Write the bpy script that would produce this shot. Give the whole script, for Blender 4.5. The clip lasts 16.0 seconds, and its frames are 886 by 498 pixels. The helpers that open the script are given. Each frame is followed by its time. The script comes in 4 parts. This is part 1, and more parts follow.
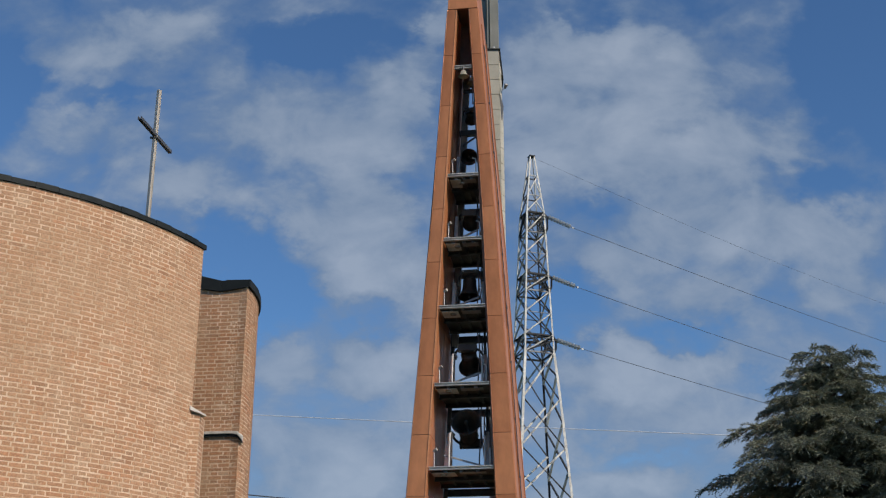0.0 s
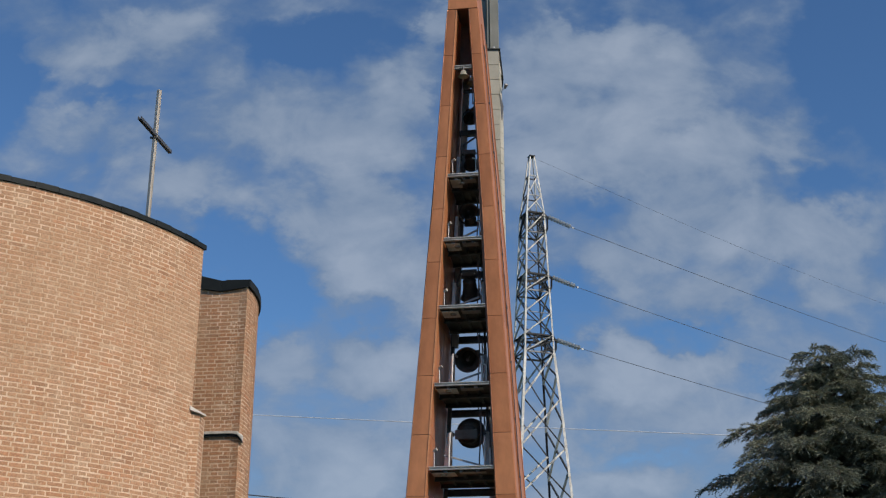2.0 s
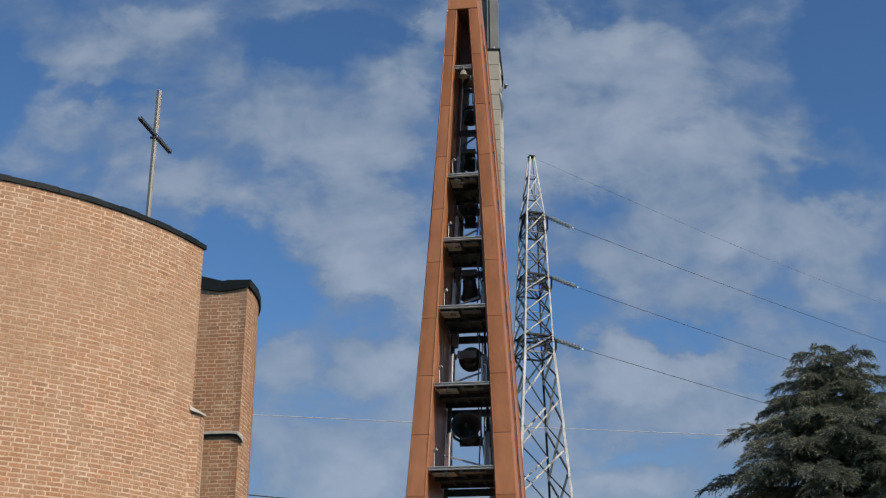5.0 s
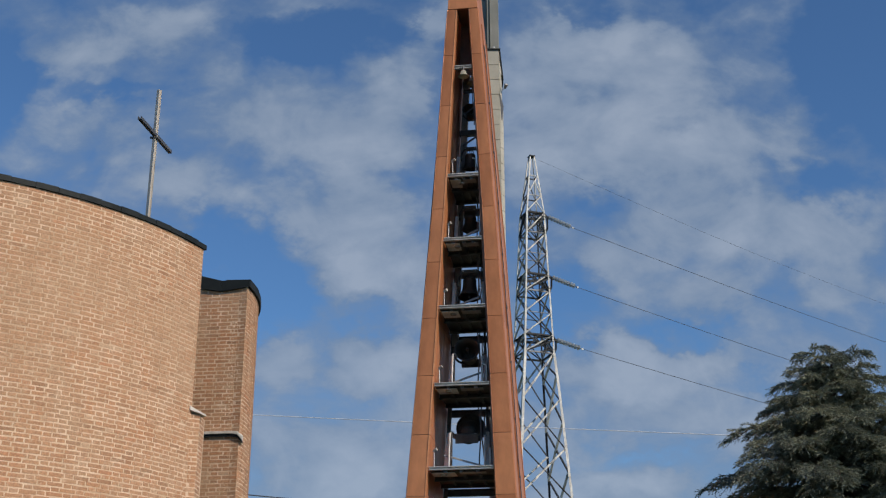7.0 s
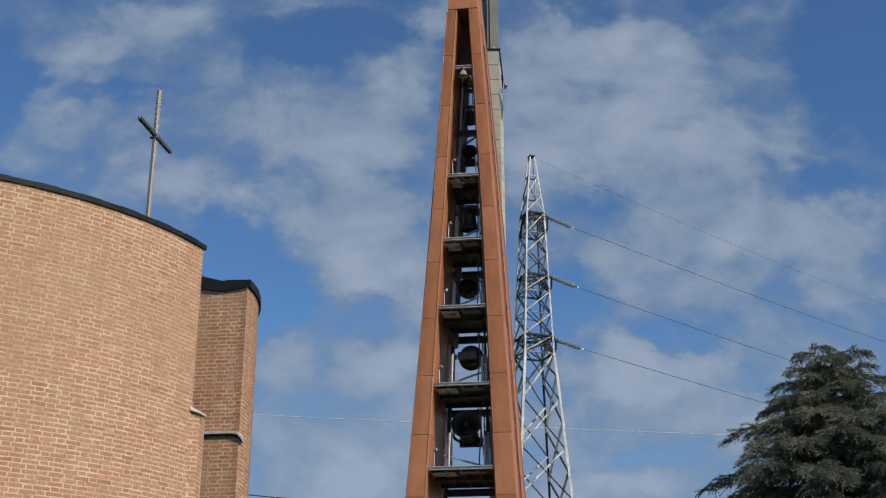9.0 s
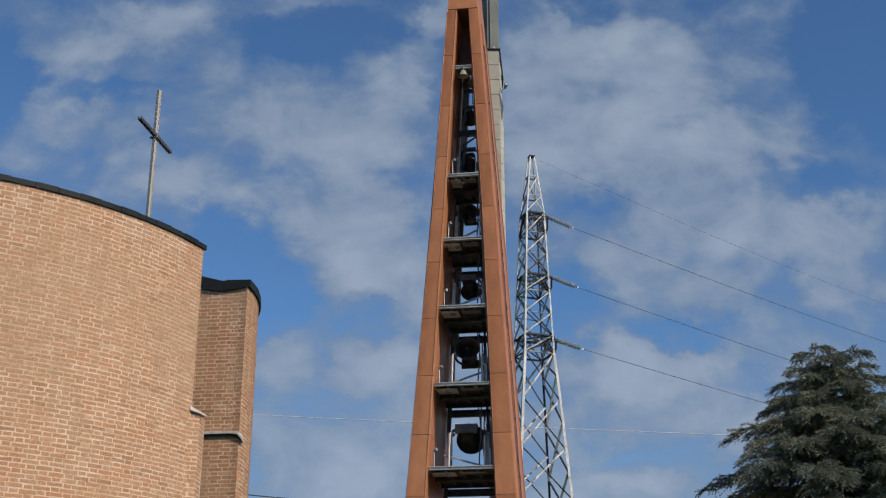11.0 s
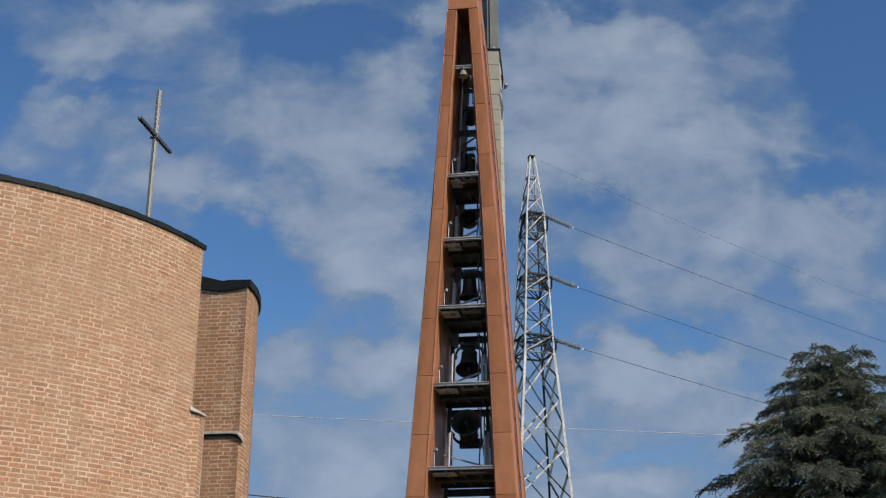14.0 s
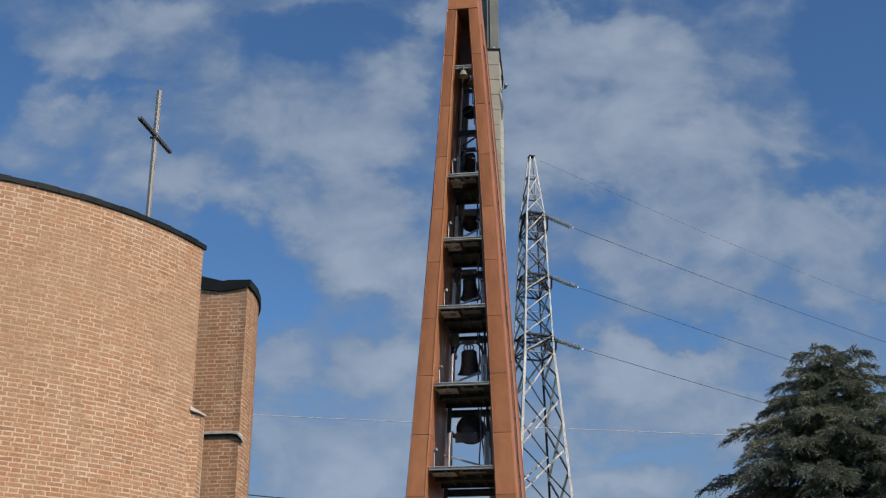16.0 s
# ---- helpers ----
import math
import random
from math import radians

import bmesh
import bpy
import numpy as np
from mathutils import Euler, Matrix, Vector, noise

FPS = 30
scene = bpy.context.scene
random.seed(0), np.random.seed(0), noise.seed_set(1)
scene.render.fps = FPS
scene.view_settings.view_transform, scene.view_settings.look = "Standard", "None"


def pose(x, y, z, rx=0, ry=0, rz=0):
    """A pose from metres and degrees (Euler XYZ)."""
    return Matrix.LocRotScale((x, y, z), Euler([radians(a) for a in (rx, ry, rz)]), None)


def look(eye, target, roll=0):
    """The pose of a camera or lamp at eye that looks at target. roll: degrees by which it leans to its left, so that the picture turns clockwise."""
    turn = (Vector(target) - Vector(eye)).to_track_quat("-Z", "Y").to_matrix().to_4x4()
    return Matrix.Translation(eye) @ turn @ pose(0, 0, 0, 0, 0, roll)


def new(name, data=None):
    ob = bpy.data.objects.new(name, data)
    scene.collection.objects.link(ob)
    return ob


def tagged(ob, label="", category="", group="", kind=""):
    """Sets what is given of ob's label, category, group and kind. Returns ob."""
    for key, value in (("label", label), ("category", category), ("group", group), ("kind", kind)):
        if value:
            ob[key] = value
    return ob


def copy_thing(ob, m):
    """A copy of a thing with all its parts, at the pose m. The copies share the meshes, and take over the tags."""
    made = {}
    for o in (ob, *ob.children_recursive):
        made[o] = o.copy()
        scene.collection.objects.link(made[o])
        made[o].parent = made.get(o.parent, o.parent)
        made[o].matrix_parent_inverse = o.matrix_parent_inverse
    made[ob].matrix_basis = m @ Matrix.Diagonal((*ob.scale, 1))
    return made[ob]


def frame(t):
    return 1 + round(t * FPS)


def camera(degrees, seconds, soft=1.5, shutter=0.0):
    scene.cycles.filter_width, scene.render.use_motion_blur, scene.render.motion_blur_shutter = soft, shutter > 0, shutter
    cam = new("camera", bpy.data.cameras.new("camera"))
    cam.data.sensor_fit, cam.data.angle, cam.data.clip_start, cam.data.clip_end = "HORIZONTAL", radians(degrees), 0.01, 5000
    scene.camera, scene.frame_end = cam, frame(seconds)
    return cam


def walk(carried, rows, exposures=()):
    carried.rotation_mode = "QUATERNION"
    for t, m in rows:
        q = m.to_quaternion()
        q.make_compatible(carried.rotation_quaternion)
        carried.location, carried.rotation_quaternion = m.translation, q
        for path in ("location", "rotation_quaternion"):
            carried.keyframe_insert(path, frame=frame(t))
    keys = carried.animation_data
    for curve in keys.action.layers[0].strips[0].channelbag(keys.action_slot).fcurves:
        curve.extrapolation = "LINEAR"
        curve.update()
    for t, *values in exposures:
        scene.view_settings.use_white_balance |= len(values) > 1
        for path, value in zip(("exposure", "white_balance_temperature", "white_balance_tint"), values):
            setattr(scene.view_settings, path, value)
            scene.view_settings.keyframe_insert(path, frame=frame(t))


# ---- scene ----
cam = camera(40.0, 16.0, soft=1.25)
STAND = pose(0, 0, 1.6, 90 + 20.6, 0, 0)
walk(cam, [(0.0, STAND), (16.0, STAND)])

# ---- world and sun ----
SUN_AZ, SUN_EL = radians(129), radians(36)      # clockwise from +Y, above the horizon
scene.view_settings.exposure = 0.0
world = bpy.data.worlds.new("sky")
scene.world = world
world.use_nodes = True
wn = world.node_tree
sky = wn.nodes.new("ShaderNodeTexSky")
sky.sky_type, sky.sun_disc = "NISHITA", False
sky.sun_elevation, sky.sun_rotation = SUN_EL, SUN_AZ
sky.air_density, sky.dust_density, sky.ozone_density = 1.0, 0.0, 6.0
tint = wn.nodes.new("ShaderNodeMix")
tint.data_type, tint.blend_type = "RGBA", "MULTIPLY"
tint.inputs[0].default_value, tint.inputs[7].default_value = 1.0, (0.77, 0.945, 1.05, 1)
wn.links.new(sky.outputs[0], tint.inputs[6])
wn.links.new(tint.outputs[2], wn.nodes["Background"].inputs[0])
wn.nodes["Background"].inputs[1].default_value = 0.1
SUN_WAY = Vector((math.sin(SUN_AZ) * math.cos(SUN_EL), math.cos(SUN_AZ) * math.cos(SUN_EL), math.sin(SUN_EL)))
lamp = bpy.data.lights.new("sun", "SUN")
lamp.energy, lamp.angle, lamp.color = 3.5, radians(0.53), (1.0, 0.90, 0.765)
sun = new("sun", lamp)
sun.matrix_world = look(SUN_WAY * 200, (0, 0, 0))


# ---- materials ----
def mat(name):
    m = bpy.data.materials.new(name)
    m.use_nodes = True
    return m, m.node_tree.nodes, m.node_tree.links, m.node_tree.nodes["Principled BSDF"]


def ramp(nodes, stops):
    r = nodes.new("ShaderNodeValToRGB")
    r.color_ramp.elements[0].position, r.color_ramp.elements[0].color = stops[0][0], (*stops[0][1], 1)
    r.color_ramp.elements[1].position, r.color_ramp.elements[1].color = stops[-1][0], (*stops[-1][1], 1)
    for p, c in stops[1:-1]:
        e = r.color_ramp.elements.new(p)
        e.color = (*c, 1)
    return r


def noise_tex(nodes, links, scale, detail=4.0, coord="Object", stretch=None, rough=0.55):
    tc = nodes.new("ShaderNodeTexCoord")
    n = nodes.new("ShaderNodeTexNoise")
    n.inputs["Scale"].default_value, n.inputs["Detail"].default_value = scale, detail
    n.inputs["Roughness"].default_value = rough
    out = tc.outputs[coord]
    if stretch:
        mp = nodes.new("ShaderNodeMapping")
        mp.inputs["Scale"].default_value = stretch
        links.new(out, mp.inputs[0])
        out = mp.outputs[0]
    links.new(out, n.inputs["Vector"])
    return n


def mix(nodes, links, kind, fac, a, b):
    m = nodes.new("ShaderNodeMix")
    m.data_type, m.blend_type = "RGBA", kind
    for sock, v in ((m.inputs[0], fac), (m.inputs[6], a), (m.inputs[7], b)):
        if isinstance(v, (int, float)):
            sock.default_value = v
        elif isinstance(v, tuple):
            sock.default_value = (*v, 1)
        else:
            links.new(v, sock)
    return m.outputs[2]


def bumped(nodes, links, bsdf, height, strength, distance=0.01):
    b = nodes.new("ShaderNodeBump")
    b.inputs["Strength"].default_value, b.inputs["Distance"].default_value = strength, distance
    links.new(height, b.inputs["Height"])
    links.new(b.outputs[0], bsdf.inputs["Normal"])


def worn(name, dark, light, scale, roughness, metal=0.0, grain=60.0, relief=0.25, stretch=None):
    """A surface with slow blotches and fine grain between two colours."""
    m, n, l, p = mat(name)
    big = noise_tex(n, l, scale, 5.0, stretch=stretch)
    r = ramp(n, [(0.32, dark), (0.68, light)])
    l.new(big.outputs[0], r.inputs[0])
    fine = noise_tex(n, l, grain, 3.0)
    g = ramp(n, [(0.25, (0.8, 0.8, 0.8)), (0.75, (1.12, 1.12, 1.12))])
    l.new(fine.outputs[0], g.inputs[0])
    l.new(mix(n, l, "MULTIPLY", 1.0, r.outputs[0], g.outputs[0]), p.inputs["Base Color"])
    p.inputs["Roughness"].default_value, p.inputs["Metallic"].default_value = roughness, metal
    bumped(n, l, p, fine.outputs[0], relief, 0.004)
    return m


def wall_zone(nodes, links, lifted):
    """Wide patches of the wall where the joints were struck flush and smeared over the bricks."""
    geo = nodes.new("ShaderNodeNewGeometry")
    t = nodes.new("ShaderNodeTexNoise")
    t.inputs["Scale"].default_value, t.inputs["Detail"].default_value = 0.55, 5.0
    t.inputs["Roughness"].default_value = 0.62
    links.new(geo.outputs["Position"], t.inputs["Vector"])
    r = ramp(nodes, [(0.43, (0, 0, 0)), (0.57, (1, 1, 1))])
    sep = nodes.new("ShaderNodeSeparateXYZ")
    links.new(geo.outputs["Position"], sep.inputs[0])
    lift = nodes.new("ShaderNodeMapRange")       # the upper lift of the wall was pointed more carelessly
    for k, v in ((1, 5.6), (2, 6.7), (3, -0.10), (4, 0.05 if lifted else -0.10)):
        lift.inputs[k].default_value = v
    links.new(sep.outputs[2], lift.inputs[0])
    crest = nodes.new("ShaderNodeMapRange")      # the last courses under the coping were pointed again
    for k, v in ((1, 7.45), (2, 8.0), (3, 0.0), (4, -0.13 if lifted else 0.0)):
        crest.inputs[k].default_value = v
    links.new(sep.outputs[2], crest.inputs[0])
    last = t.outputs[0]
    for term in (lift, crest):
        both = nodes.new("ShaderNodeMath")
        links.new(last, both.inputs[0])
        links.new(term.outputs[0], both.inputs[1])
        last = both.outputs[0]
    links.new(last, r.inputs[0])
    return r.outputs[0]


def mortar_material(name, lifted):
    m, n, l, p = mat(name)
    geo = n.new("ShaderNodeNewGeometry")
    blot = n.new("ShaderNodeTexNoise")
    blot.inputs["Scale"].default_value, blot.inputs["Detail"].default_value = 4.0, 7.0
    l.new(geo.outputs["Position"], blot.inputs["Vector"])
    pale = ramp(n, [(0.34, (0.62, 0.42, 0.265)), (0.62, (0.80, 0.59, 0.41))])
    dull = ramp(n, [(0.34, (0.53, 0.35, 0.215)), (0.66, (0.70, 0.50, 0.335))])
    l.new(blot.outputs[0], pale.inputs[0])
    l.new(blot.outputs[0], dull.inputs[0])
    c = mix(n, l, "MIX", wall_zone(n, l, lifted), pale.outputs[0], dull.outputs[0])
    fine = n.new("ShaderNodeTexNoise")
    fine.inputs["Scale"].default_value, fine.inputs["Detail"].default_value = 45.0, 4.0
    l.new(geo.outputs["Position"], fine.inputs["Vector"])
    g = ramp(n, [(0.25, (0.82, 0.82, 0.82)), (0.75, (1.1, 1.1, 1.1))])
    l.new(fine.outputs[0], g.inputs[0])
    l.new(mix(n, l, "MULTIPLY", 1.0, c, g.outputs[0]), p.inputs["Base Color"])
    p.inputs["Roughness"].default_value = 0.95
    bumped(n, l, p, fine.outputs[0], 0.6, 0.004)
    return m


def brick_material(name, per_object, lifted=True):
    m, n, l, p = mat(name)
    if per_object:
        rnd = n.new("ShaderNodeObjectInfo").outputs["Random"]
    else:
        rnd = n.new("ShaderNodeNewGeometry").outputs["Random Per Island"]
    r = ramp(n, [(0.0, (0.33, 0.16, 0.082)), (0.10, (0.43, 0.205, 0.103)), (0.5, (0.505, 0.24, 0.12)),
                 (0.85, (0.535, 0.27, 0.142)), (0.93, (0.54, 0.225, 0.108)), (1.0, (0.60, 0.39, 0.25))])
    l.new(rnd, r.inputs[0])
    geo = n.new("ShaderNodeNewGeometry")
    blot = n.new("ShaderNodeTexNoise")
    blot.inputs["Scale"].default_value, blot.inputs["Detail"].default_value = 1.5, 9.0
    blot.inputs["Roughness"].default_value = 0.68
    l.new(geo.outputs["Position"], blot.inputs["Vector"])
    smear = ramp(n, [(0.38, (0, 0, 0)), (0.64, (0.72, 0.72, 0.72))])
    l.new(blot.outputs[0], smear.inputs[0])
    c = mix(n, l, "MIX", smear.outputs[0], r.outputs[0], (0.49, 0.305, 0.185))
    film = mix(n, l, "MULTIPLY", 1.0, wall_zone(n, l, lifted), (0.5, 0.5, 0.5))
    c = mix(n, l, "MIX", film, c, (0.50, 0.305, 0.178))
    slop = n.new("ShaderNodeTexNoise")
    slop.inputs["Scale"].default_value, slop.inputs["Detail"].default_value = 7.0, 9.0
    slop.inputs["Roughness"].default_value = 0.7
    l.new(geo.outputs["Position"], slop.inputs["Vector"])
    sl = ramp(n, [(0.56, (0, 0, 0)), (0.69, (0.8, 0.8, 0.8))])
    l.new(slop.outputs[0], sl.inputs[0])
    c = mix(n, l, "MIX", sl.outputs[0], c, (0.64, 0.45, 0.305))
    fine = n.new("ShaderNodeTexNoise")
    fine.inputs["Scale"].default_value, fine.inputs["Detail"].default_value = 38.0, 5.0
    l.new(geo.outputs["Position"], fine.inputs["Vector"])
    g = ramp(n, [(0.3, (0.74, 0.74, 0.74)), (0.7, (1.15, 1.13, 1.1))])
    l.new(fine.outputs[0], g.inputs[0])
    l.new(mix(n, l, "MULTIPLY", 1.0, c, g.outputs[0]), p.inputs["Base Color"])
    p.inputs["Roughness"].default_value = 0.92
    bumped(n, l, p, fine.outputs[0], 0.5, 0.004)
    return m


def copper_material():
    m, n, l, p = mat("copper_cladding")
    rnd = n.new("ShaderNodeObjectInfo").outputs["Random"]
    r = ramp(n, [(0.0, (0.53, 0.195, 0.080)), (0.5, (0.61, 0.232, 0.096)), (1.0, (0.69, 0.272, 0.116))])
    l.new(rnd, r.inputs[0])
    streak = noise_tex(n, l, 1.4, 7.0, stretch=(1.6, 1.6, 0.6), rough=0.62)
    s = ramp(n, [(0.3, (0.80, 0.78, 0.78)), (0.7, (1.12, 1.12, 1.12))])
    l.new(streak.outputs[0], s.inputs[0])
    l.new(mix(n, l, "MULTIPLY", 1.0, r.outputs[0], s.outputs[0]), p.inputs["Base Color"])
    p.inputs["Metallic"].default_value, p.inputs["Roughness"].default_value = 0.3, 0.44
    p.inputs["Specular IOR Level"].default_value = 0.3
    wave = noise_tex(n, l, 1.6, 2.0)
    bumped(n, l, p, wave.outputs[0], 0.5, 0.05)
    return m


def leaf_material():
    m, n, l, p = mat("cedar_needles")
    rnd = n.new("ShaderNodeNewGeometry").outputs["Random Per Island"]
    r = ramp(n, [(0.0, (0.11, 0.114, 0.077)), (0.5, (0.205, 0.216, 0.155)), (0.92, (0.32, 0.335, 0.25)), (1.0, (0.26, 0.21, 0.14))])
    l.new(rnd, r.inputs[0])
    big = noise_tex(n, l, 0.55, 3.0)
    g = ramp(n, [(0.35, (0.75, 0.8, 0.85)), (0.65, (1.18, 1.16, 1.02))])
    l.new(big.outputs[0], g.inputs[0])
    l.new(mix(n, l, "MULTIPLY", 1.0, r.outputs[0], g.outputs[0]), p.inputs["Base Color"])
    p.inputs["Roughness"].default_value = 0.6
    thin = n.new("ShaderNodeBsdfTranslucent")
    l.new(p.inputs["Base Color"].links[0].from_socket, thin.inputs[0])
    both = n.new("ShaderNodeMixShader")
    both.inputs[0].default_value = 0.25
    l.new(p.outputs[0], both.inputs[1])
    l.new(thin.outputs[0], both.inputs[2])
    l.new(both.outputs[0], n["Material Output"].inputs[0])
    return m


BRICK = brick_material("brick_pieces", True)
BRICK_JOINED = brick_material("brick_courses", False)
MORTAR = mortar_material("mortar", True)
MORTAR_CRISP = mortar_material("crisp_mortar", False)
BRICK_CRISP = brick_material("crisp_brick_courses", False, False)
COPPER = copper_material()
# paler than the panels: the corner highlight is put into this colour
COPPER_TRIM = worn("highlit_copper_trim", (0.58, 0.245, 0.115), (0.72, 0.335, 0.175), 1.2, 0.4, metal=0.35, grain=14.0, relief=0.1)
CORE = worn("dark_copper_lining", (0.12, 0.062, 0.042), (0.20, 0.10, 0.062), 2.0, 0.6, metal=0.2)
DARK_SHEET = worn("dark_roof_sheet", (0.014, 0.017, 0.017), (0.028, 0.031, 0.030), 2.5, 0.6)
DARK_SHEET.node_tree.nodes["Principled BSDF"].inputs["Specular IOR Level"].default_value = 0.15
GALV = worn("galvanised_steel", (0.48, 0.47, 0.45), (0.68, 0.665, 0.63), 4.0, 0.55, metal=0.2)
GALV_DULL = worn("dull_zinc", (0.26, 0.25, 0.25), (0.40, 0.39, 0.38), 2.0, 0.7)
ZINC_SHEET = worn("pale_zinc_sheet", (0.62, 0.62, 0.60), (0.82, 0.81, 0.78), 3.0, 0.5)
PYLON = worn("weathered_zinc", (0.46, 0.43, 0.38), (0.80, 0.76, 0.68), 2.2, 0.6, grain=9.0)
# near-black steel: shade put into the colour of the pylon's dark bars
SHADED_STEEL = worn("shaded_angle", (0.018, 0.019, 0.021), (0.045, 0.045, 0.046), 1.5, 0.75)
DARK_STEEL = worn("dark_steel", (0.07, 0.07, 0.074), (0.14, 0.137, 0.137), 3.0, 0.55, metal=0.4)
DECK = worn("steel_deck", (0.09, 0.085, 0.08), (0.18, 0.17, 0.155), 2.2, 0.7, metal=0.2)
BRONZE = worn("dark_bronze", (0.048, 0.042, 0.037), (0.095, 0.083, 0.071), 3.0, 0.55, metal=0.3)
BRIGHT_BRONZE = worn("bright_bronze", (0.36, 0.325, 0.24), (0.50, 0.455, 0.35), 5.0, 0.5, metal=0.2)
CONCRETE = worn("pale_panels", (0.42, 0.385, 0.31), (0.54, 0.50, 0.41), 1.4, 0.85, grain=30.0)
MAST = worn("grey_mast", (0.20, 0.20, 0.17), (0.27, 0.265, 0.225), 1.5, 0.6)
STONE = worn("pale_stone", (0.42, 0.38, 0.33), (0.60, 0.55, 0.48), 6.0, 0.9)
CROSS_STEEL = worn("brushed_cross_steel", (0.42, 0.36, 0.29), (0.60, 0.52, 0.42), 3.0, 0.5, metal=0.3, stretch=(4, 4, 0.6))
WIRE = worn("wire", (0.06, 0.063, 0.066), (0.10, 0.10, 0.104), 1.0, 0.6, metal=0.3)
PALE_WIRE = worn("pale_wire", (0.55, 0.56, 0.58), (0.7, 0.7, 0.72), 1.0, 0.5)
CERAMIC = worn("insulator_glass", (0.52, 0.52, 0.49), (0.72, 0.71, 0.66), 6.0, 0.3)
BARK = worn("cedar_bark", (0.055, 0.04, 0.03), (0.12, 0.09, 0.068), 3.0, 0.95, grain=20.0, relief=0.8)
NEEDLES = leaf_material()
GRASS = worn("ground_turf", (0.045, 0.06, 0.025), (0.10, 0.105, 0.055), 0.4, 0.95, grain=9.0)


# ---- mesh helpers ----
def part(name, bm, material, parent=None, label="", smooth=False):
    me = bpy.data.meshes.new(name)
    bmesh.ops.recalc_face_normals(bm, faces=bm.faces)
    bm.to_mesh(me)
    bm.free()
    if smooth:
        me.shade_smooth()
    me.materials.append(material)
    ob = new(name, me)
    if parent:
        ob.parent = parent
    if label:
        tagged(ob, label)
    return ob


def shared(name, me, m, parent):
    ob = new(name, me)
    ob.parent = parent
    ob.matrix_local = m
    return ob


def hexa(bm, bottom, top):
    """A solid between two four-cornered loops."""
    b = [bm.verts.new(p) for p in bottom]
    t = [bm.verts.new(p) for p in top]
    bm.faces.new(b[::-1])
    bm.faces.new(t)
    for i in range(len(b)):
        j = (i + 1) % len(b)
        bm.faces.new((b[i], b[j], t[j], t[i]))


def box(bm, x0, x1, y0, y1, z0, z1):
    hexa(bm, [(x0, y0, z0), (x1, y0, z0), (x1, y1, z0), (x0, y1, z0)], [(x0, y0, z1), (x1, y0, z1), (x1, y1, z1), (x0, y1, z1)])


def bevelled(bm, w):
    bmesh.ops.bevel(bm, geom=bm.edges[:] + bm.verts[:], offset=w, segments=2, profile=0.6, affect="EDGES")


def tube(bm, pts, radii, n=8, cap=True):
    pts = [Vector(p) for p in pts]
    rings = []
    for i, p in enumerate(pts):
        d = (pts[min(i + 1, len(pts) - 1)] - pts[max(i - 1, 0)]).normalized()
        u = d.orthogonal().normalized() if i == 0 else (u - d * u.dot(d)).normalized()
        v = d.cross(u)
        r = radii[i] if isinstance(radii, (list, tuple)) else radii
        rings.append([bm.verts.new(p + (u * math.cos(k * math.tau / n) + v * math.sin(k * math.tau / n)) * r) for k in range(n)])
    for a, b in zip(rings, rings[1:]):
        for k in range(n):
            bm.faces.new((a[k], a[(k + 1) % n], b[(k + 1) % n], b[k]))
    if cap:
        bm.faces.new(rings[0][::-1])
        bm.faces.new(rings[-1])


def angle_bar(bm, p, q, w, t=None, side=(0, 0, 1)):
    """An L-shaped steel bar from p to q."""
    p, q = Vector(p), Vector(q)
    t = t or w * 0.16
    d = (q - p).normalized()
    s = Vector(side)
    u = (s - d * s.dot(d))
    u = u.normalized() if u.length > 1e-3 else d.orthogonal().normalized()
    v = d.cross(u)
    prof = [(0, 0), (w, 0), (w, t), (t, t), (t, w), (0, w)]
    hexa(bm, [p + u * (a - w / 2) + v * (b - w / 2) for a, b in prof], [q + u * (a - w / 2) + v * (b - w / 2) for a, b in prof])


def lathe(bm, prof, n=32, axis_x=0.0):
    rings = [[bm.verts.new((r * math.cos(k * math.tau / n), r * math.sin(k * math.tau / n), z)) for k in range(n)] for r, z in prof]
    for a, b in zip(rings, rings[1:]):
        for k in range(n):
            bm.faces.new((a[k], a[(k + 1) % n], b[(k + 1) % n], b[k]))
    bm.faces.new(rings[0][::-1])
    bm.faces.new(rings[-1])


def empty(name, m=None):
    ob = new(name)
    ob.empty_display_size = 0.2
    if m is not None:
        ob.matrix_world = m
    return ob


# ---- ground and sky ----
bm = bmesh.new()
bmesh.ops.create_grid(bm, x_segments=24, y_segments=24, size=4500)
tagged(part("ground", bm, GRASS), "flat grassy ground reaching to the horizon", "ground", kind="structure")

CLOUD_H = 600.0


